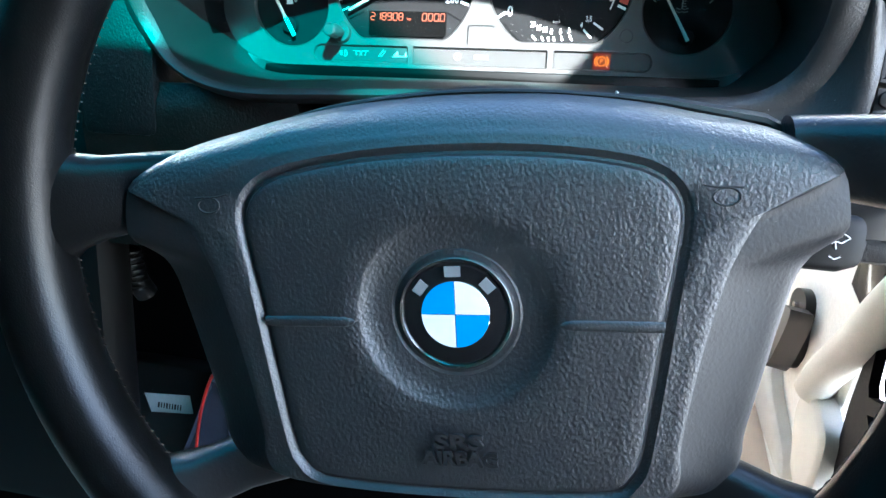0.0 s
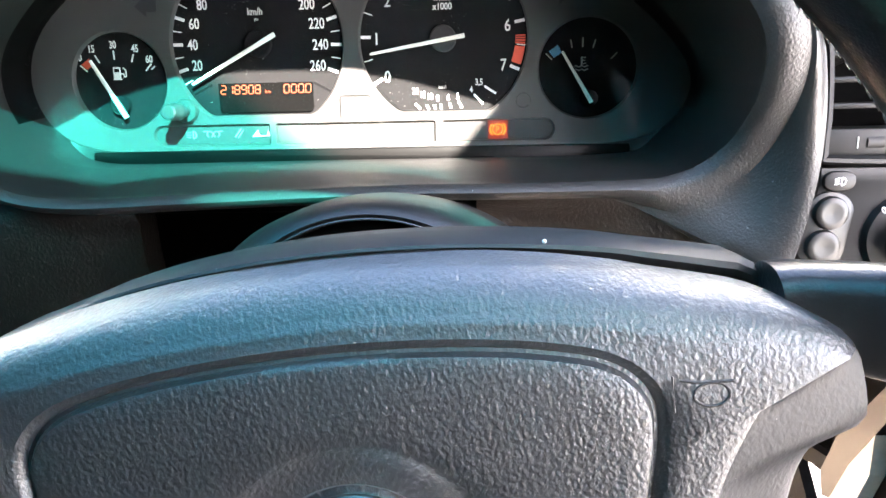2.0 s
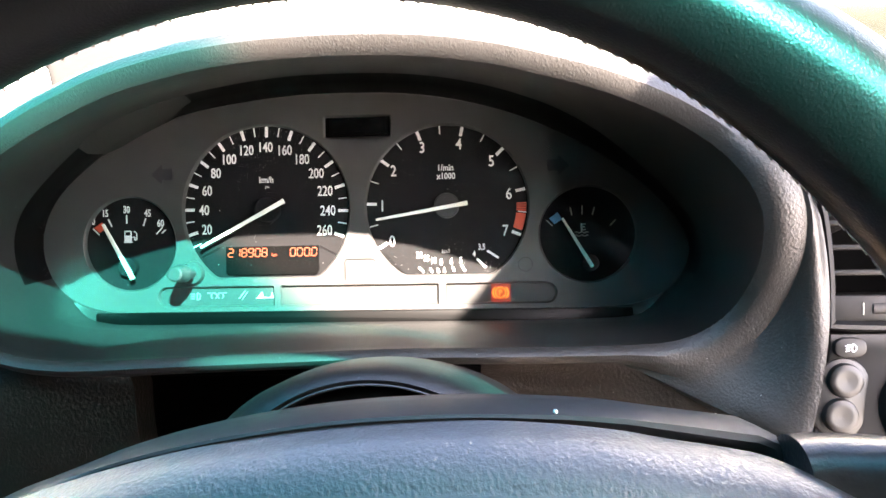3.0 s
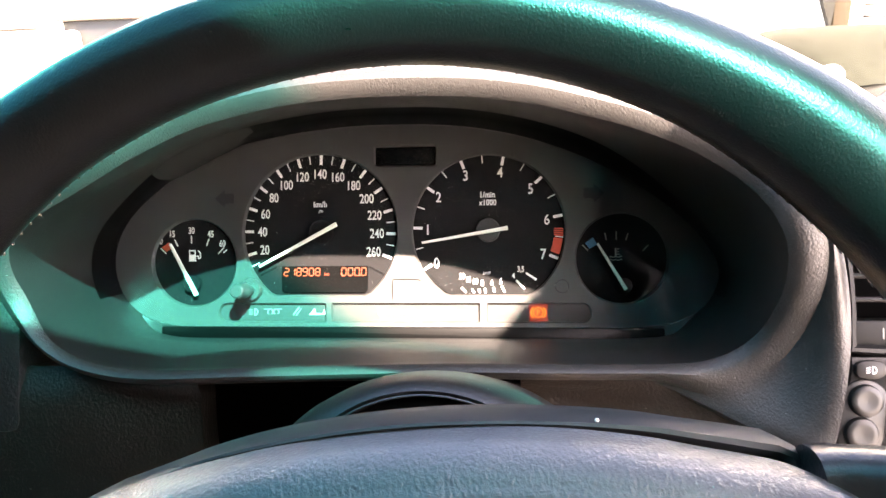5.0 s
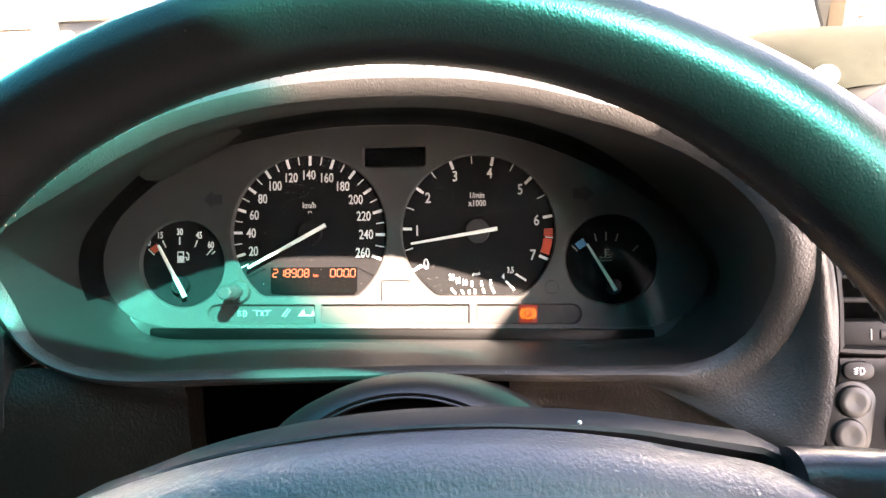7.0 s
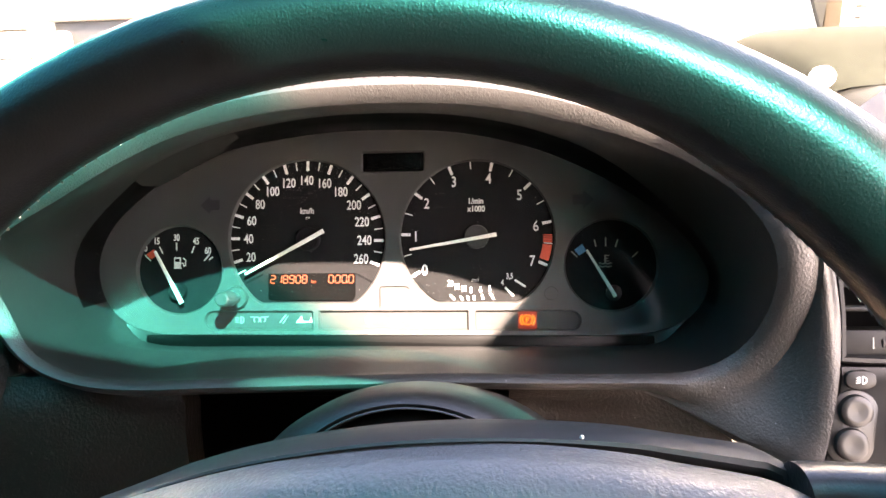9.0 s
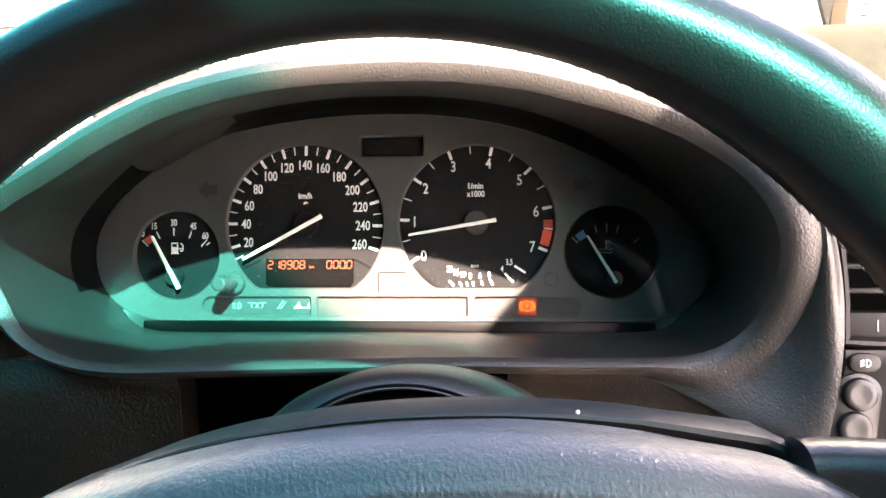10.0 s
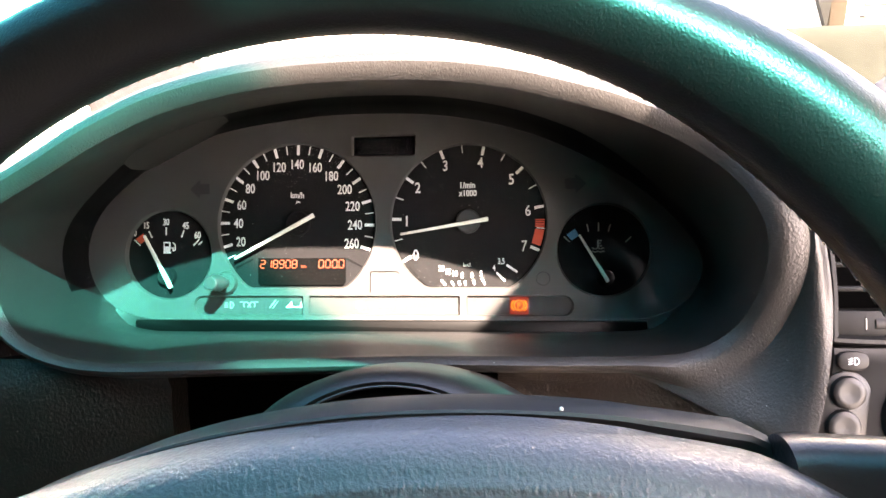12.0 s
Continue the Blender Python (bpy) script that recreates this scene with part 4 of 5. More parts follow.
    bar(bm, -0.0985, 1.0235, -0.0875, 1.0290, 0.0012, DY)
    part("edge_line", bm, GLOSSY, dials["speedometer"])
    bm = bmesh.new()
    bar(bm, -0.0245, 1.0290, -0.0140, 1.0235, 0.0012, DY)
    part("edge_line", bm, GLOSSY, dials["speedometer"])

    # rev counter
    for k in range(0, 15):
        v = k / 2
        a = 211.6 - v * 33.5
        if k % 2 == 0:
            mark((*on_dial(REV_MARKS, a, 0.0430), *on_dial(REV_MARKS, a, 0.0490)), 0.0018, dials["rev_counter"])
            numeral(str(int(v)), *on_dial((0.0540, 1.0518), a, 0.0392), 0.0066, dials["rev_counter"], thin=0.8)
        else:
            mark((*on_dial(REV_MARKS, a, 0.0438), *on_dial(REV_MARKS, a, 0.0490)), 0.0006, dials["rev_counter"])
    bm = bmesh.new()
    arcs = [(211.6 - v * 33.5) for v in (6.53, 6.6, 6.7, 6.8, 6.9)]
    for a, b in zip(arcs, arcs[1:]):
        prism(bm, [on_dial(REV_MARKS, a, 0.0428), on_dial(REV_MARKS, b, 0.0428), on_dial(REV_MARKS, b, 0.0487), on_dial(REV_MARKS, a, 0.0487)], DY - 0.0003, DY)
    for v0, v1 in ((6.29, 6.315), (6.335, 6.365), (6.385, 6.425), (6.44, 6.48)):
        a, b = (211.6 - v * 33.5 for v in (v0, v1))
        prism(bm, [on_dial(REV_MARKS, a, 0.0428), on_dial(REV_MARKS, b, 0.0428), on_dial(REV_MARKS, b, 0.0487), on_dial(REV_MARKS, a, 0.0487)], DY - 0.0003, DY)
    part("red_zone", bm, RED, dials["rev_counter"], "red printed zone")
    bm = bmesh.new()
    words(bm, "1/min", 0.0543, 1.0757, 0.0037, DY, thin=0.85, bold=0.0001)
    words(bm, "x1000", 0.0542, 1.0706, 0.0037, DY, thin=0.85, bold=0.0001)
    part("lettering", bm, PRINT, dials["rev_counter"])
    bm = bmesh.new()
    o = [(0.0162, 1.0237), (0.0255, 1.0293), (0.0834, 1.0293), (0.0925, 1.0243), (0.0800, 1.0102), (0.0290, 1.0102)]
    prism(bm, o, DY - 0.0008, DY)
    econ = part("economy_gauge", bm, DIAL, dials["rev_counter"], "black fuel economy field with slanting ends")
    for s, x, z in (("20", 0.0373, 1.0225), ("15", 0.0417, 1.0203), ("10", 0.0461, 1.0191), ("8", 0.0505, 1.0180), ("6", 0.0568, 1.0183), ("5", 0.0626, 1.0190), ("4", 0.0707, 1.0227), ("3,5", 0.0754, 1.0266)):
        numeral(s, x, z, 0.0036, econ, DY - 0.0008, 0.72)
    bm = bmesh.new()
    words(bm, "km/l", 0.0535, 1.0246, 0.0021, DY - 0.0008, thin=0.9)
    part("lettering", bm, PRINT, econ)
    for a in ((0.0370, 1.0150, 0.0400, 1.0118), (0.0437, 1.0142, 0.0452, 1.0115), (0.0482, 1.0142, 0.0490, 1.0115), (0.0523, 1.0145, 0.0526, 1.0115), (0.0575, 1.0151, 0.0585, 1.0121), (0.0629, 1.0161, 0.0651, 1.0121), (0.0724, 1.0197, 0.0778, 1.0142), (0.0787, 1.0244, 0.0855, 1.0200)):
        mark(a, 0.0013, econ, DY - 0.0008)

    # fuel and temperature
    for s, x, z in (("0", -0.1687, 1.0471), ("15", -0.1607, 1.0520), ("30", -0.1471, 1.0542), ("45", -0.1336, 1.0517), ("60", -0.1253, 1.0452)):
        numeral(s, x, z, 0.0043, dials["fuel_gauge"], thin=0.7)
    for a in ((-0.1691, 1.0425, -0.1650, 1.0386), (-0.1591, 1.0482, -0.1567, 1.0436), (-0.1471, 1.0507, -0.1471, 1.0454), (-0.1348, 1.0483, -0.1364, 1.0437), (-0.1241, 1.0425, -0.1281, 1.0383), (-0.1221, 1.0409, -0.1245, 1.0390)):
        mark(a, 0.0007, dials["fuel_gauge"])
    bm = bmesh.new()
    prism(bm, [(-0.1683, 1.0429), (-0.1631, 1.0463), (-0.1615, 1.0420), (-0.1647, 1.0398)], DY - 0.0003, DY)
    part("reserve_zone", bm, RED, dials["fuel_gauge"], "red reserve mark")
    bm = bmesh.new()
    prism(bm, rounded(-0.1486, 1.0340, -0.1441, 1.0408, 0.0004, 2), DY - 0.0004, DY)
    for a in ((-0.1491, 1.0336, -0.1436, 1.0336, 0.0007), (-0.1441, 1.0368, -0.1424, 1.0368, 0.0006), (-0.1421, 1.0370, -0.1421, 1.0348, 0.0006), (-0.1419, 1.0348, -0.1409, 1.0353, 0.0006), (-0.1408, 1.0350, -0.1408, 1.0390, 0.0006), (-0.1408, 1.0390, -0.1424, 1.0404, 0.0006)):
        bar(bm, *a, DY)
    pump = part("fuel_symbol", bm, PRINT, dials["fuel_gauge"], "white fuel pump symbol")
    bm = bmesh.new()
    prism(bm, rounded(-0.1479, 1.0378, -0.1448, 1.0400, 0.0002, 2), DY - 0.0006, DY)
    part("symbol_window", bm, DIAL, pump)
    for a in ((0.1149, 1.0423, 0.1185, 1.0387), (0.1293, 1.0498, 0.1303, 1.0451), (0.1365, 1.0508, 0.1364, 1.0454), (0.1439, 1.0496, 0.1424, 1.0449), (0.1565, 1.0419, 0.1529, 1.0383)):
        mark(a, 0.0007, dials["temperature_gauge"], mat=FAINT)
    bm = bmesh.new()
    prism(bm, [(0.1167, 1.0434), (0.1218, 1.0470), (0.1242, 1.0426), (0.1196, 1.0397)], DY - 0.0003, DY)
    part("cold_zone", bm, BLUE, dials["temperature_gauge"], "blue cold mark")
    bm = bmesh.new()
    for a in ((0.1360, 1.0345, 0.1360, 1.0400, 0.0009), (0.1365, 1.0395, 0.1385, 1.0395, 0.0005), (0.1365, 1.0378, 0.1380, 1.0378, 0.0005), (0.1365, 1.0361, 0.1385, 1.0361, 0.0005)):
        bar(bm, *a, DY)
    for z in (1.0345, 1.0325):
        pts = [(0.1320 + i * 0.0008, z + 0.0005 * math.sin(i * 1.57)) for i in range(11)]
        for a, b in zip(pts, pts[1:]):
            bar(bm, *a, *b, 0.0005, DY)
    part("coolant_symbol", bm, FAINT, dials["temperature_gauge"])

    # needles, each on its hub
    def needle(dial, tip, tail, pivot, wide, hub, hub_mat):
        bm = bmesh.new()
        lathe(bm, [(hub, DY), (hub, DY - 0.0035), (hub * 0.92, DY - 0.0043), (0.0001, DY - 0.0045)], pivot, 36)
        part("needle_hub", bm, hub_mat, dial)
        bm = bmesh.new()
        d = Vector((tail[0] - tip[0], tail[1] - tip[1])).normalized()
        n = Vector((-d.y, d.x))
        o = [Vector(tip) + n * wide * 0.35, Vector(tip) - n * wide * 0.35, Vector(tail) - n * wide * 0.62, Vector(tail) + n * wide * 0.62]
        prism(bm, [tuple(p) for p in o], DY - 0.0062, DY - 0.0046, 0.0003)
        part("needle", bm, NEEDLE, dial, "cream pointer")
    needle(dials["speedometer"], (-0.0975, 1.0294), (-0.0452, 1.0571), (-0.0563, 1.0521), 0.0022, 0.0078, DIAL)
    needle(dials["rev_counter"], (0.0115, 1.0443), (0.0673, 1.0535), (0.0546, 1.0523), 0.0020, 0.0077, HUB)
    needle(dials["fuel_gauge"], (-0.1596, 1.0449), (-0.1409, 1.0104), (-0.1452, 1.0180), 0.0022, 0.0060, GLOSSY)
    needle(dials["temperature_gauge"], (0.1239, 1.0431), (0.1414, 1.0137), (0.1404, 1.0160), 0.0018, 0.0055, GLOSSY)

    # warning strips and their symbols
    strips = []
    for o in (holes[5], holes[6], holes[7]):
        bm = bmesh.new()
        prism(bm, o, FY + 0.0022, FY + 0.004)
        strips.append(part("warning_strip", bm, STRIP, ob, "smoked strip of warning lamps"))
    SY = FY + 0.0022
    bm = bmesh.new()
    arc = [(-0.1020 + 0.0020 * math.cos(radians(a)), 0.9990 + 0.0022 * math.sin(radians(a))) for a in range(-90, 91, 20)]
    for a, b in zip(arc, arc[1:]):
        bar(bm, *a, *b, 0.0005, SY)
    bar(bm, -0.1020, 0.9968, -0.1020, 1.0012, 0.0005, SY)
    for k in (-1, 0, 1):
        bar(bm, -0.1060, 0.999 + k * 0.0014, -0.1035, 0.999 + k * 0.0014, 0.0004, SY)
    part("fog_symbol", bm, FAINT, strips[0])
    bm = bmesh.new()
    for cx in (-0.0913, -0.0872):
        arc = [(cx + 0.0018 * math.cos(radians(a)), 0.9992 + 0.0018 * math.sin(radians(a))) for a in range(-60, 241, 20)]
        for a, b in zip(arc, arc[1:]):
            bar(bm, *a, *b, 0.0005, SY)
    bar(bm, -0.0955, 1.0010, -0.0930, 1.0010, 0.0005, SY)
    bar(bm, -0.0856, 1.0010, -0.0832, 1.0010, 0.0005, SY)
    part("coil_symbol", bm, FAINT, strips[0])
    bm = bmesh.new()
    bar(bm, -0.0755, 0.9972, -0.0715, 1.0022, 0.0008, SY)
    bar(bm, -0.0735, 0.9968, -0.0700, 1.0015, 0.0005, SY)
    part("belt_symbol", bm, FAINT, strips[0])
    bm = bmesh.new()
    prism(bm, [(-0.0648, 0.9972), (-0.0608, 1.0015), (-0.0600, 0.9982), (-0.0555, 0.9980), (-0.0545, 1.0010), (-0.0536, 0.9975)], SY - 0.0003, SY)
    part("trailer_symbol", bm, PRINT, strips[0])
    bm = bmesh.new()
    o = circle(-0.0157, 0.9990, 0.0024, 20)
    for a, b in zip(o, o[1:] + o[:1]):
        bar(bm, *a, *b, 0.0006, SY)
    bar(bm, -0.0157, 0.9978, -0.0157, 1.0002, 0.0006, SY)
    part("brake_symbol", bm, FAINT, strips[1])
    bm = bmesh.new()
    words(bm, "CHECK", 0.0018, 0.9990, 0.0028, SY, thin=0.8)
    part("lettering", bm, material("yellow_unlit_letters", (0.45, 0.36, 0.12), 0.6), strips[1], "yellow unlit letters")
    bm = bmesh.new()
    prism(bm, rounded(0.0805, 0.9932, 0.0925, 1.0045, 0.0006, 2), SY - 0.0002, SY)
    lit = part("lamp_window", bm, REDGLOW, strips[2], "lit red lamp window")
    bm = bmesh.new()
    c = (0.0864, 0.9989)
    o = circle(*c, 0.0031, 28)
    for a, b in zip(o, o[1:] + o[:1]):
        bar(bm, *a, *b, 0.0007, SY - 0.0003)
    for s in (0, 180):
        arc = [(c[0] + 0.0046 * math.cos(radians(a + s)), c[1] + 0.0043 * math.sin(radians(a + s))) for a in range(-48, 49, 12)]
        for a, b in zip(arc, arc[1:]):
            bar(bm, *a, *b, 0.0008, SY - 0.0003)
    words(bm, "P", c[0], c[1], 0.0034, SY - 0.0003, thin=0.85, bold=0.0001)
    part("parking_brake_symbol", bm, AMBER, strips[2], "glowing amber parking brake symbol")

    bm = bmesh.new()
    prism(bm, holes[4], FY + 0.003, FY + 0.005)
    part("upper_display", bm, LCD, ob, "dark blank display")
    # reset knob on its stalk
    bm = bmesh.new()
    lathe(bm, [(0.0001, 0.5030), (0.0036, 0.5030), (0.0044, 0.5038), (0.0046, 0.5100), (0.0052, 0.5108), (0.0052, 0.5170), (0.0034, 0.5180), (0.0034, 0.5320)], (-0.1035, 1.0138), 32)
    knob = part("reset_knob", bm, KNOB, ob, "round trip reset knob")
    bm = bmesh.new()
    lathe(bm, [(0.0036, 0.5265), (0.0066, 0.5265), (0.0074, 0.5280), (0.0076, 0.5298)], (-0.1035, 1.0138), 32)
    part("collar", bm, MASK, knob)
    # clear plastic lens, set a little ahead of the needles, with settled dust
    bm = bmesh.new()
    lens = [(x, z) for x, z in grow(FACE, -0.0012)]
    loft(bm, [[(x, 0.5205 + 0.0030 * blend(0.12, 0.0, abs(x)), z) for x, z in lens], [(x, 0.5215 + 0.0030 * blend(0.12, 0.0, abs(x)), z) for x, z in lens]], True, True, True)
    pane_of_lens = part("lens", bm, LENS, ob, "clear dusty plastic lens", smooth=False)
    pane_of_lens.visible_shadow = False
    # black strip standing for the shaded gap below the face
    bm = bmesh.new()
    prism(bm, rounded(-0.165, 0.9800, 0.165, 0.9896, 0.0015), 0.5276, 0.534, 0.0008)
    part("gap_strip", bm, BAND, ob)


cluster()


# ---- the steering wheel, turned a little to the left ----
MW = Matrix.Translation((0.0405, 0.2709, 0.9203)) @ Matrix.Rotation(radians(2.0), 4, "Z") @ Matrix.Rotation(radians(-0.5), 4, "X") @ Matrix.Rotation(radians(-5.0), 4, "Y")
RIM_R, RIM_T, RIM_DROP = 0.176, 0.0134, 0.0


def rim_point(a, b, r=RIM_T, grip=0.0):
    """A point on the rim's skin: a round the wheel, b round its tube."""
    c = RIM_R + (r + grip) * math.cos(b)
    return c * math.cos(a), -0.008 - (r + grip) * 1.08 * math.sin(b), c * math.sin(a) + RIM_DROP


def grip_swell(lift):
    """How much fatter the rim is beside the spokes than at its crown and foot, by degrees from the level."""
    return 0.0032 * (1 - blend(36, 60, lift)) + 0.0008 * math.exp(-((lift - 52) / 10) ** 2)


def steering_wheel():
    ob = thing("steering_wheel", (0, 0, 0), "black leather steering wheel with four spokes and a padded airbag", "steering wheel", m=W @ MW)
    n, k = 220, 28
    bm = bmesh.new()
    rings = []
    for i in range(n):
        a = 2 * math.pi * i / n
        lift = abs(math.degrees(math.asin(math.sin(a))))
        thumb = grip_swell(lift)
        ring = []
        for j in range(k):
            b = 2 * math.pi * j / k
            dent = 0.0007 * math.exp(-(((j / k - 0.61) * 26) ** 2))
            ring.append(rim_point(a, b, RIM_T, thumb - dent))
        rings.append(ring)
    rings.append(rings[0])
    loft(bm, rings)
    bmesh.ops.remove_doubles(bm, verts=bm.verts, dist=1e-7)
    rim = part("rim", bm, LEATHER, ob, "worn leather-covered rim")
    bm = bmesh.new()
    rough = random.Random(5)
    for i in range(260):
        a = 2 * math.pi * (i + rough.uniform(-0.12, 0.12)) / 260
        b = 2 * math.pi * 0.595
        w = 0.006 * rough.uniform(0.8, 1.2)
        out = grip_swell(abs(math.degrees(math.asin(math.sin(a)))))
        p, q = Vector(rim_point(a - w, b - 0.20, RIM_T + 0.0001, out)), Vector(rim_point(a + w, b + 0.20, RIM_T + 0.0001, out))
        mid = (p + q) / 2 + (Vector(rim_point(a, b, RIM_T + 0.0002)) - Vector(rim_point(a, b, RIM_T)))
        tube(bm, [p, mid, q], [0.0002, 0.00038, 0.0002], 6)
    part("stitching", bm, THREAD, rim, "brown cross stitching")

    # airbag pad
    c = (0.0, -0.0245)
    m = 240
    groove = both_sides([(0, 0.0365), (0.030, 0.0354), (0.055, 0.0325), (0.0715, 0.0282), (0.0800, 0.0205), (0.0818, 0.0090), (0.0775, -0.020), (0.0735, -0.050), (0.0690, -0.0800), (0.0655, -0.0890), (0.058, -0.0945), (0.03, -0.0968), (0, -0.0972)])
    front = both_sides([(0, 0.0445), (0.06, 0.0410), (0.1, 0.0335), (0.118, 0.0290), (0.1275, 0.0275), (0.1290, 0.0240), (0.1165, 0.0214), (0.1085, 0.0152), (0.1025, 0.0050), (0.0975, -0.0065), (0.0935, -0.0205), (0.0888, -0.0405), (0.0852, -0.060), (0.0828, -0.077), (0.0830, -0.088), (0.075, -0.0965), (0.04, -0.1000), (0, -0.1005)])
    outer = both_sides([(0, 0.0567), (0.030, 0.0555), (0.055, 0.0528), (0.0757, 0.0492), (0.0866, 0.0465), (0.1110, 0.0405), (0.1235, 0.0340), (0.1320, 0.0275), (0.1345, 0.0190), (0.1350, 0.0060), (0.1285, -0.0030), (0.1230, -0.012), (0.1185, -0.029), (0.1150, -0.044), (0.1112, -0.061), (0.1080, -0.076), (0.1065, -0.088), (0.097, -0.1005), (0.06, -0.1045), (0, -0.1055)])
    G, F, O = (polar([tuple(p) for p in curve_through(x, 300)], c, m) for x in (groove, front, outer))

    def bow(x, z):
        """The pad's gentle swell towards the driver."""
        return -0.0050 - 0.0015 * (x / 0.13) ** 2 + 0.9 * max(0, z - 0.015) ** 2 * 8

    def ring(o, dy=0.0):
        return [(x, bow(x, z) + dy, z) for x, z in o]

    def round_ring(r, dy):
        return [(c[0] + r * math.cos(2 * math.pi * i / m), dy + bow(0, 0), c[1] + r * math.sin(2 * math.pi * i / m)) for i in range(m)]

    def mid(o, p, f):
        return [(a[0] + (b[0] - a[0]) * f, a[1] + (b[1] - a[1]) * f) for a, b in zip(o, p)]
    dish = [(x, z) for x, _, z in round_ring(0.039, 0)]
    bm = bmesh.new()
    rings = [round_ring(0.022, 0.0050), round_ring(0.0245, 0.0050), round_ring(0.0255, 0.0040), round_ring(0.031, 0.0034), round_ring(0.0355, 0.0020), round_ring(0.0375, 0.0006), ring(dish)]
    rings += [ring(mid(dish, G, f)) for f in (0.2, 0.4, 0.6, 0.8)]
    rings += [ring(mid(G, [(0, -0.0245)] * m, 0.035)), ring(mid(G, [(0, -0.0245)] * m, 0.018), 0.0004), ring(mid(G, [(0, -0.0245)] * m, 0.006), 0.0024), ring(grow(G, 0.0006), 0.0026), ring(grow(G, 0.0020), 0.0008), ring(grow(G, 0.0034), -0.0002)]
    g2 = grow(G, 0.0034)
    rings += [ring(mid(g2, F, f)) for f in (0.3, 0.6, 0.85)]
    front_ring = ring(F, 0.0007)
    rings += [front_ring]
    tip = [blend(0.108, 0.128, abs(x)) * blend(-0.006, 0.008, z) for x, z in O]
    fall = [(0.015 - 0.001 * blend(0.02, 0.045, z)) * (1 - 0.72 * w) for (x, z), w in zip(O, tip)]
    for f, drop in ((0.18, 0.18), (0.40, 0.36), (0.62, 0.55), (0.80, 0.72), (0.93, 0.87), (1.0, 1.0)):
        roll = 1 - math.sqrt(max(0, 1 - f * f))
        ring_pts = []
        for (x, z), d in zip(mid(F, O, f), fall):
            top = blend(0.024, 0.034, z)
            ring_pts.append((x, bow(x, z) + 0.0007 + d * (drop * (1 - top) + roll * top), z))
        rings += [ring_pts]
    rings += [[(x, bow(x, z) + 0.0035 + d, z) for (x, z), d in zip(grow(O, 0.0008), fall)], [(x, 0.024, z - 0.001) for x, z in O]]
    at = rings.index(front_ring)

    def shell_faces(keep_skirt):
        bm = bmesh.new()
        loft(bm, rings, True, True, True)
        gone = []
        last = len(bm.faces) - 2
        for k, f in enumerate(bm.faces):
            face_front = k < at * m or k == last
            centre = f.calc_center_median()
            skirt = not face_front and centre.z < 0.0262 - 0.02 * max(0, abs(centre.x) - 0.118)
            if skirt != keep_skirt:
                gone.append(f)
        bmesh.ops.delete(bm, geom=gone, context="FACES")
        return bm
    pad = part("airbag_pad", shell_faces(False), PAD, ob, "grained black airbag cover")
    part("pad_skirt", shell_faces(True), SKIRT, ob, "smoother black skirt of the airbag cover")
    # ribs beside the badge
    for s in (-1, 1):
        bm = bmesh.new()
        tube(bm, [(s * x, bow(x, -0.027) + 0.0002, -0.0275) for x in (0.0395, 0.041, 0.044, 0.055, 0.065, 0.072, 0.0765)], [0.0006, 0.0015, 0.0021, 0.0022, 0.0022, 0.0022, 0.0020], 16)
        for v in bm.verts:
            flat = bow(v.co.x, -0.027) + 0.0002
            v.co.y = flat + (v.co.y - flat) * 0.55
        part("rib", bm, PAD, pad)
        # horn symbol: a bell line, a straight pipe and its coil
        bm = bmesh.new()
        hx, hz = s * 0.0935, 0.0200
        for pts in ([(-0.0088, -0.0055), (-0.0088, 0.0055)], [(-0.0070, 0.0042), (-0.002, 0.0030), (0.0085, 0.0028)], [(0.0022 + 0.0052 * math.cos(radians(a)), -0.0008 + 0.0036 * math.sin(radians(a))) for a in range(0, 361, 20)]):
            tube(bm, [(hx + s * 0.85 * u, bow(hx + s * 0.85 * u, hz + v) + 0.0001, hz + 0.85 * v) for u, v in pts], 0.00045, 6)
        part("horn_symbol", bm, SKIRT, pad, "embossed horn symbol")
    bm = bmesh.new()
    y = bow(0, -0.08) - 0.0003
    words(bm, "SRS", 0.0, -0.0750, 0.0056, y - 0.0010, thin=1.55, thick=0.0016, bold=0.0003)
    words(bm, "AIRBAG", 0.0, -0.0822, 0.0056, y - 0.0010, thin=1.05, thick=0.0016, bold=0.0003)
    part("lettering", bm, SKIRT, pad, "embossed black letters")

    # badge: a black disc with a quartered blue and white field and a bright ring
    yb = bow(0, 0) + 0.0042
    bm = bmesh.new()
    lathe(bm, [(0.0001, yb - 0.0022), (0.012, yb - 0.0021), (0.0188, yb - 0.0016), (0.0205, yb - 0.0010), (0.0205, yb + 0.001)], c, 64)
    badge = part("badge", bm, GLOSSY, ob, "round enamel badge quartered blue and white")
    bm = bmesh.new()
    lathe(bm, [(0.0203, yb - 0.0008), (0.0209, yb - 0.0019), (0.0218, yb - 0.0021), (0.0225, yb - 0.0012), (0.0227, yb + 0.0015), (0.0203, yb + 0.0015)], c, 64)
    part("ring", bm, CHROME, badge, "worn chrome ring")
    bm = bmesh.new()
    o = circle(*c, 0.0131, 64)
    for i, p in enumerate(o):
        q = o[(i + 1) % 64]
        tube(bm, [(p[0], yb - 0.0022, p[1]), (q[0], yb - 0.0022, q[1])], 0.00022, 5)
    part("inner_ring", bm, CHROME, badge)
    for quarter in range(4):
        bm = bmesh.new()
        a0 = quarter * 90
        o = [c] + [(c[0] + 0.0129 * math.cos(radians(a0 + a)), c[1] + 0.0129 * math.sin(radians(a0 + a))) for a in range(0, 91, 6)]
        ctr = Vector((0.00018 * (1 if quarter in (0, 3) else -1), 0.00018 * (1 if quarter in (0, 1) else -1)))
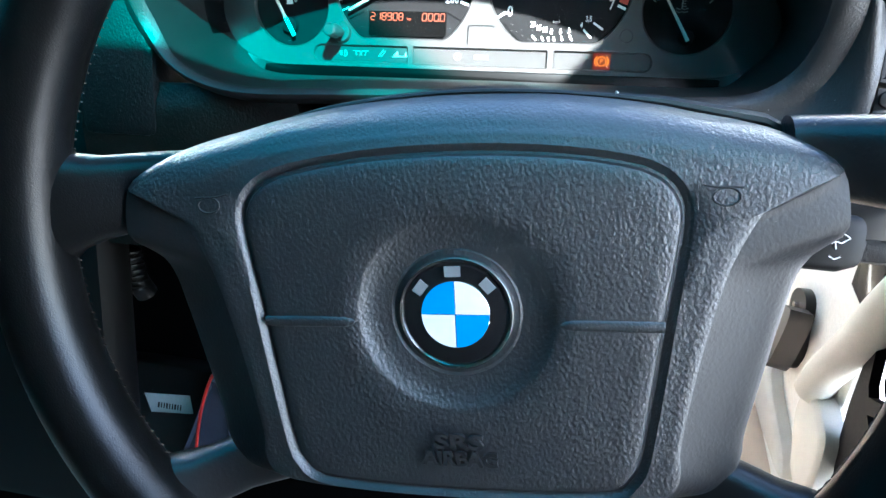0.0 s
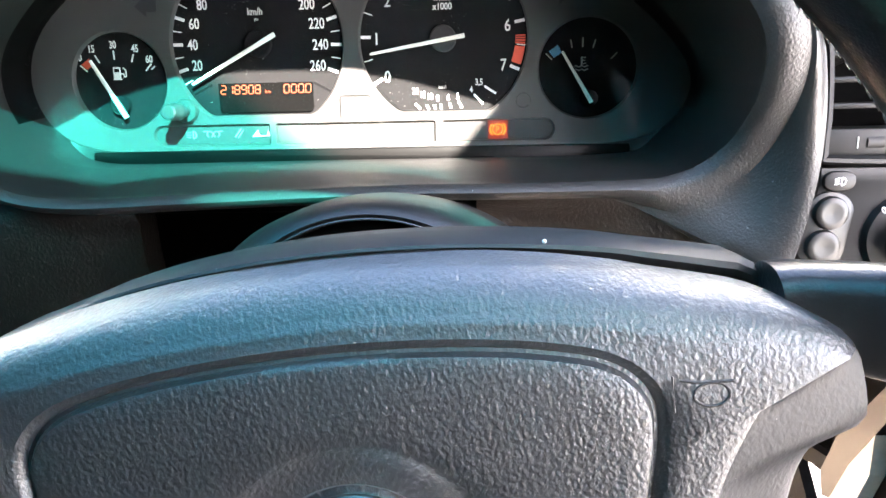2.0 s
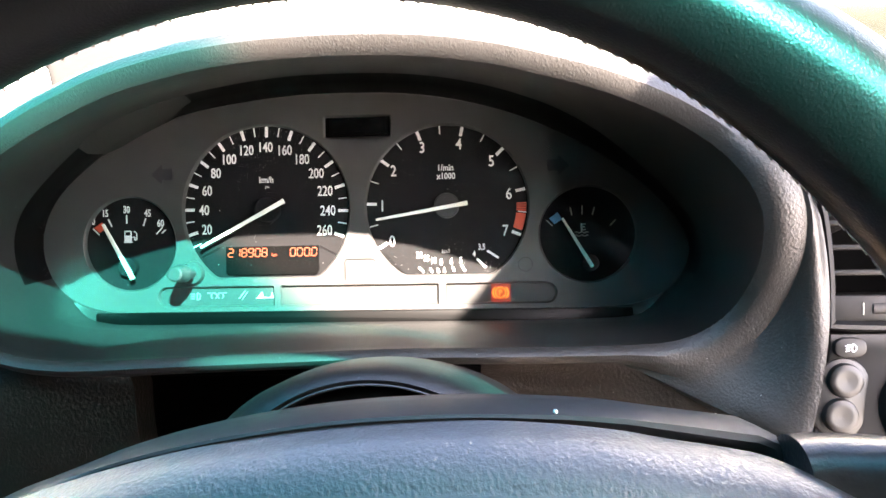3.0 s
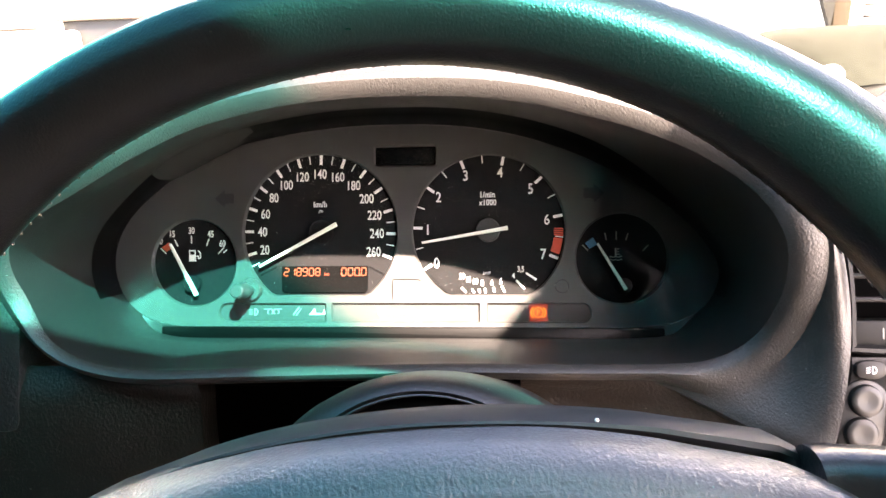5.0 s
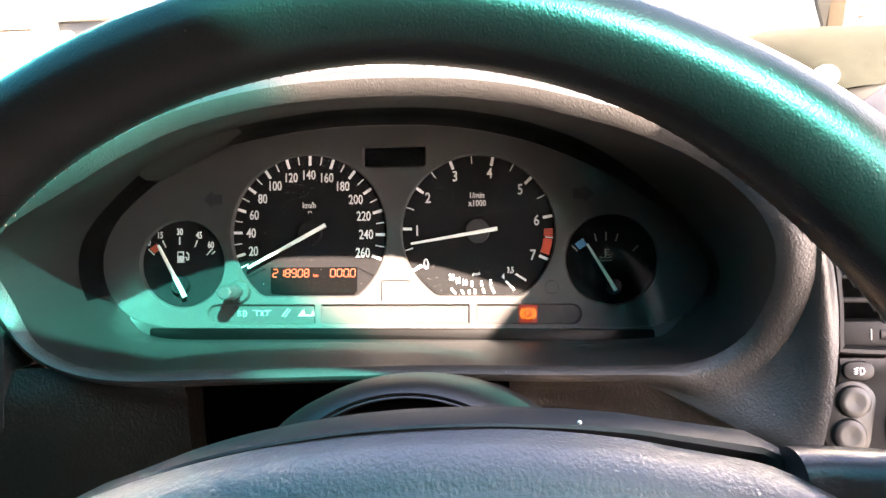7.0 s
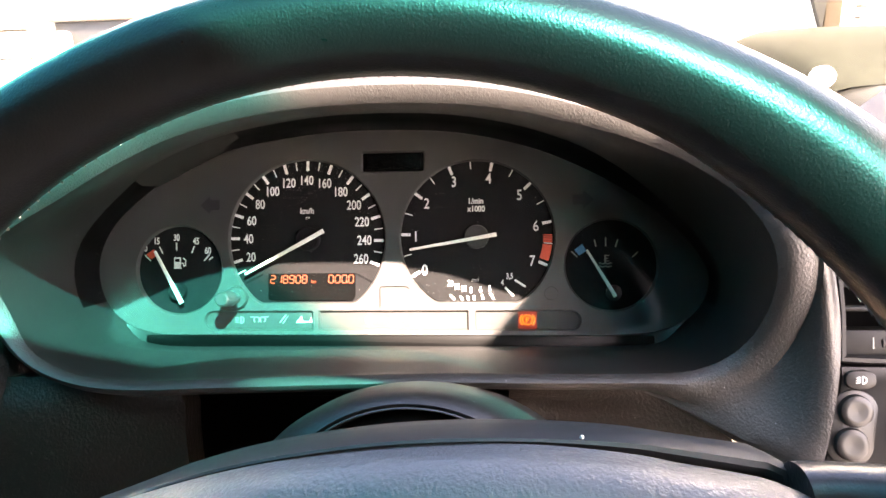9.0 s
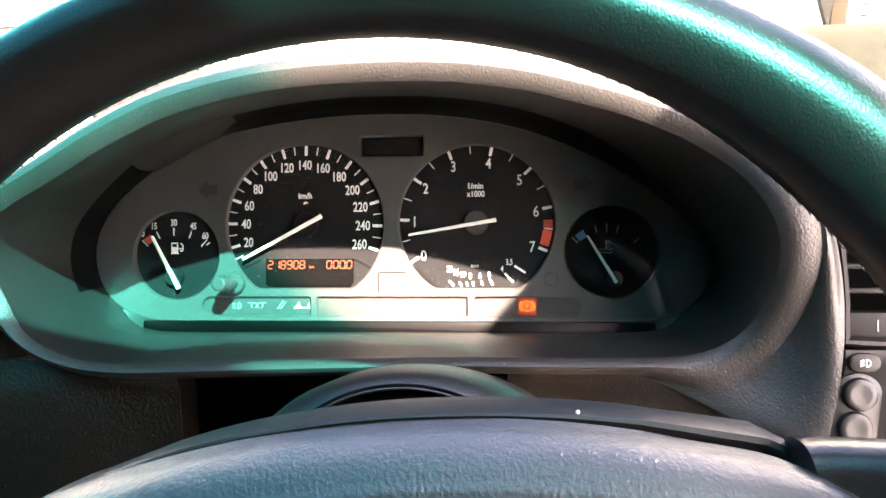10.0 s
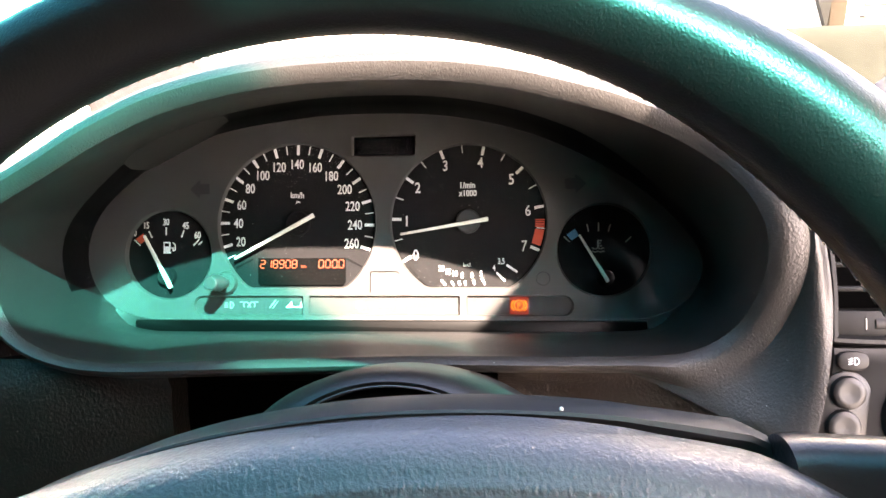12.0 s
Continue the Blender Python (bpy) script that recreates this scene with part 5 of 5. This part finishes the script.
        prism(bm, [(p[0] + ctr.x, p[1] + ctr.y) for p in o], yb - 0.0026, yb - 0.001)
        part("quarter", bm, ENAMEL_WHITE if quarter in (0, 2) else ENAMEL_BLUE, badge, "white enamel" if quarter in (0, 2) else "blue enamel", smooth=False)
    # silver marks round the upper half of the badge
    for a in (142, 92, 42):
        bm = bmesh.new()
        d, t = Vector((math.cos(radians(a)), math.sin(radians(a)))), Vector((-math.sin(radians(a)), math.cos(radians(a))))
        w = 0.0026 if a != 92 else 0.0030
        o = [Vector(c) + d * r + t * s for r, s in ((0.0148, -w), (0.0148, w), (0.0188, w * 1.05), (0.0188, -w * 1.05))]
        prism(bm, [tuple(p) for p in o], yb - 0.0024, yb - 0.001)
        part("mark", bm, SILVER, badge, "silver mark")

    # spokes, swelling into the rim
    def spoke(stations):
        bm = bmesh.new()
        rings = []
        for (px, py, pz), (dx, dz), half, deep in stations:
            nrm = Vector((-dz, dx)).normalized()
            ringp = []
            for j in range(28):
                b = 2 * math.pi * j / 28
                u = math.copysign(abs(math.cos(b)) ** 0.7, math.cos(b)) * half
                v = math.copysign(abs(math.sin(b)) ** 0.8, math.sin(b)) * deep
                ringp.append((px + nrm.x * u, py - v, pz + nrm.y * u))
            rings.append(ringp)
        loft(bm, rings, True, True, True)
        return bm
    for s in (-1, 1):
        st = [((s * 0.098, 0.022, 0.024), (s, 0), 0.0150, 0.011), ((s * 0.125, 0.018, 0.0235), (s, 0), 0.0162, 0.012), ((s * 0.137, 0.012, 0.0230), (s, 0), 0.0166, 0.0125), ((s * 0.148, 0.004, 0.022), (s, 0), 0.0175, 0.0125), ((s * 0.158, -0.001, 0.021), (s, 0.02), 0.0205, 0.0125), ((s * 0.166, -0.005, 0.020), (s, 0.08), 0.030, 0.0120), ((s * 0.173, -0.006, 0.018), (s, 0.13), 0.046, 0.0085)]
        if s > 0:
            st = [((x, y, z + 0.0065 * (1 - blend(0.148, 0.168, x))), d, half * (1 - 0.1 * (1 - blend(0.148, 0.168, x))), deep) for (x, y, z), d, half, deep in [((0.1195, 0.019, 0.0238), (1, 0), 0.0158, 0.0115)] + st[1:]]
        # upper left spoke takes darker leather: the shade on that side is coloured in
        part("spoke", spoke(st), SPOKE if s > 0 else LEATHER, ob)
        st = [((s * 0.080, 0.020, -0.096), (s * 0.8, -0.2), 0.0125, 0.010), ((s * 0.102, 0.016, -0.101), (s * 0.8, -0.25), 0.0125, 0.011), ((s * 0.118, 0.007, -0.1055), (s * 0.8, -0.28), 0.0128, 0.012), ((s * 0.130, -0.001, -0.1085), (s * 0.8, -0.35), 0.016, 0.0122), ((s * 0.139, -0.006, -0.110), (s * 0.8, -0.5), 0.023, 0.0120), ((s * 0.1435, -0.007, -0.1105), (s * 0.78, -0.6), 0.034, 0.0085)]
        part("spoke", spoke(st), SPOKE, ob)
    # rear cover of the hub: a curved shell showing above the pad
    bm = bmesh.new()
    shell = both_sides([(0, 0.0575), (0.030, 0.0563), (0.055, 0.0536), (0.0757, 0.0500), (0.0866, 0.0473), (0.1100, 0.0413), (0.1160, 0.0400), (0.1168, 0.0380), (0.1168, 0.0250), (0.105, 0.010), (0.09, -0.02), (0.085, -0.06), (0.08, -0.095), (0, -0.1)])
    S = polar([(p[0] * (0.95 if p[0] < 0 else 1.0), p[1]) for p in curve_through(shell, 300)], c, m)
    near = [0.35 + 0.65 * blend(-0.10, -0.05, x) + 1.3 * blend(0.04, 0.115, x) for x, z in S]
    loft(bm, [[(x, y, z) for x, z in grow(S, [d * k if d > 0 else d for k in near])] for y, d in ((0.030, -0.004), (0.0252, -0.0004), (0.0242, 0.0006), (0.0248, 0.0014), (0.030, 0.0021), (0.042, 0.0020), (0.056, 0.0008), (0.066, -0.004), (0.070, -0.03))], True, False, True)
    part("rear_cover", bm, COVER, ob, "smooth black rear cover")
    bm = bmesh.new()
    bmesh.ops.create_uvsphere(bm, u_segments=8, v_segments=6, radius=0.0007)
    bmesh.ops.translate(bm, verts=bm.verts, vec=(0.0605, 0.0262, 0.0552))
    part("speck", bm, PRINT, ob, "white speck of dirt")
    return ob


def column():
    ob = thing("steering_column", (0, 0.13, 0), "black steering column with a round collar behind the wheel", "steering column", m=W @ Matrix.Translation((0.036, 0.267, 0.920)))
    bm = bmesh.new()
    # an oval collar that widens towards the dashboard, with a thin bright ring at its mouth
    def ovals(rows):
        return [[(-0.003 + sx * math.cos(2 * math.pi * i / 96), y, cz + sz * math.sin(2 * math.pi * i / 96)) for i in range(96)] for y, sx, sz, cz in rows]
    loft(bm, ovals([(0.106, 0.053, 0.0455, 0.008), (0.098, 0.055, 0.047, 0.008), (0.0965, 0.058, 0.049, 0.0085), (0.099, 0.061, 0.0505, 0.009), (0.108, 0.070, 0.0510, 0.0095), (0.118, 0.0745, 0.0508, 0.0095), (0.150, 0.0755, 0.0490, 0.0090), (0.156, 0.070, 0.044, 0.0090)]), True, True, True)
    part("collar", bm, SHROUD, ob)
    bm = bmesh.new()
    loft(bm, ovals([(0.060, 0.018, 0.018, 0.006), (0.074, 0.044, 0.036, 0.007), (0.1025, 0.0535, 0.0455, 0.008), (0.110, 0.0535, 0.0455, 0.008)]), True, True, True)
    part("hub_shell", bm, BAND, ob)
    bm = bmesh.new()
    ring = ovals([(0.0962, 0.0560, 0.0475, 0.0082)])[0]
    tube(bm, ring, 0.00045, 6, closed=True)
    part("slip_ring", bm, KNOB, ob, "thin grey ring")
    bm = bmesh.new()
    loft(bm, [[(x, y, z) for x, z in rounded(-0.052, -0.085, 0.052, 0.040, 0.02)] for y in (0.12, 0.20, 0.33)], True, True, True)
    part("cowling", bm, PLASTIC, ob)
    stalk = thing("wiper_stalk", (0.05, 0.10, 0), "black wiper stalk with white symbols beside the wheel", "stalk", m=W @ Matrix.Translation((0.036, 0.267, 0.920)))
    bm = bmesh.new()
    rings = []
    for x, y, z, h, d in ((0.04, 0.085, 0.004, 0.007, 0.007), (0.08, 0.080, 0.003, 0.0070, 0.007), (0.105, 0.074, 0.003, 0.0105, 0.007), (0.125, 0.072, 0.002, 0.0125, 0.006), (0.155, 0.070, 0.002, 0.0125, 0.005), (0.161, 0.070, 0.003, 0.0112, 0.004)):
        rings.append([(x + 0.004 * math.sin(b), y - d * math.sin(b), z + h * math.copysign(abs(math.cos(b)) ** 0.5, math.cos(b))) for b in [2 * math.pi * j / 24 for j in range(24)]])
    loft(bm, rings, True, True, True)
    arm = part("arm", bm, PLASTIC, stalk)
    bm = bmesh.new()
    y = 0.0648
    arc = [(0.1540 + 0.0068 * math.cos(radians(a)), 0.0005 + 0.0068 * math.sin(radians(a))) for a in range(45, 136, 12)]
    low = [(0.1540 + 0.0030 * math.cos(radians(a)), 0.0005 + 0.0030 * math.sin(radians(a))) for a in range(135, 44, -20)]
    o = arc + low
    for a, b in zip(o, o[1:] + o[:1]):
        bar(bm, *a, *b, 0.00045, y)
    bar(bm, 0.1540, 0.0005, 0.1528, 0.0062, 0.00045, y)
    bar(bm, 0.1518, -0.0028, 0.1540, -0.0040, 0.00045, y)
    bar(bm, 0.1540, -0.0040, 0.1562, -0.0028, 0.00045, y)
    for i in range(4):
        bar(bm, 0.1425 + 0.0016 * (i % 2), 0.001 - 0.002 * (i // 2), 0.1431 + 0.0016 * (i % 2), 0.0014 - 0.002 * (i // 2), 0.0005, y)
    part("symbol", bm, PRINT, arm, "white wiper symbol")


steering_wheel()
column()


# ---- loose ends under the dashboard, where the cover is missing ----
def under_dash():
    bm = bmesh.new()
    pts = curve_through([(-0.244, 0.580, 0.705), (-0.255, 0.580, 0.694), (-0.267, 0.580, 0.66), (-0.275, 0.580, 0.615), (-0.279, 0.580, 0.565), (-0.28, 0.58, 0.50)], 40, closed=False)
    tube(bm, pts, 0.0016, 8)
    solid("red_wire", bm, WIRE_RED, "thin red wire hanging below the dashboard", "wire", base=(-0.27, 0.6, 0.6))
    bm = bmesh.new()
    pts = curve_through([(-0.385, 0.58, 0.82), (-0.392, 0.59, 0.78), (-0.400, 0.60, 0.757), (-0.415, 0.60, 0.735)], 30, closed=False)
    tube(bm, pts, 0.0013, 8)
    solid("yellow_wire", bm, material("dull_yellow_wire", (0.3, 0.2, 0.06), 0.5), "thin dull yellow wire below the dashboard", "wire", base=(-0.39, 0.6, 0.77))
    ob = thing("ribbed_hose", (-0.345, 0.6, 0.78), "ribbed dark hose below the dashboard", "hose")
    bm = bmesh.new()
    tube(bm, [(-0.345, 0.59, 0.81), (-0.350, 0.60, 0.785), (-0.345, 0.615, 0.76)], 0.011, 16)
    part("hose", bm, DARKGREY, ob)
    for i in range(7):
        bm = bmesh.new()
        f = i / 6
        c = Vector((-0.345, 0.59, 0.81)).lerp(Vector((-0.349, 0.605, 0.77)), f)
        tube(bm, [c + Vector((0, 0, 0.0012)), c - Vector((0, 0, 0.0012))], 0.0128, 16)
        part("rib", bm, DARKGREY, ob)
    ob = thing("relay_box", (-0.32, 0.62, 0.64), "black relay box with a white paper label", "relay box")
    bm = bmesh.new()
    box(bm, (-0.38, 0.612, 0.56), (-0.27, 0.639, 0.685), 0.004)
    part("box", bm, SHROUD, ob)
    bm = bmesh.new()
    prism(bm, [(-0.353, 0.6505), (-0.300, 0.6545), (-0.297, 0.6345), (-0.346, 0.6300)], 0.6110, 0.6118)
    lab = part("paper_label", bm, PAPER, ob, "white label with unreadable bars")
    for i in range(9):
        bm = bmesh.new()
        bar(bm, -0.337 + i * 0.0032, 0.6365, -0.336 + i * 0.0032, 0.6425, 0.0012 if i % 3 else 0.002, 0.6109)
        part("printed_bar", bm, DARKGREY, lab)
    bm = bmesh.new()
    rings = []
    for y, k in ((0.596, 0.80), (0.590, 0.95), (0.600, 1.0), (0.625, 0.98)):
        o = curve_through([(-0.262, 0.690), (-0.247, 0.670), (-0.243, 0.630), (-0.250, 0.590), (-0.30, 0.560), (-0.33, 0.565), (-0.30, 0.60), (-0.278, 0.65)], 48)
        rings.append([(-0.275 + (p[0] + 0.275) * k, y, 0.615 + (p[1] - 0.615) * k) for p in o])
    loft(bm, rings, True, True, True)
    solid("cloth_pouch", bm, BAG, "dark blue-grey cloth pouch tucked under the dashboard", "pouch", base=(-0.28, 0.6, 0.6))


under_dash()
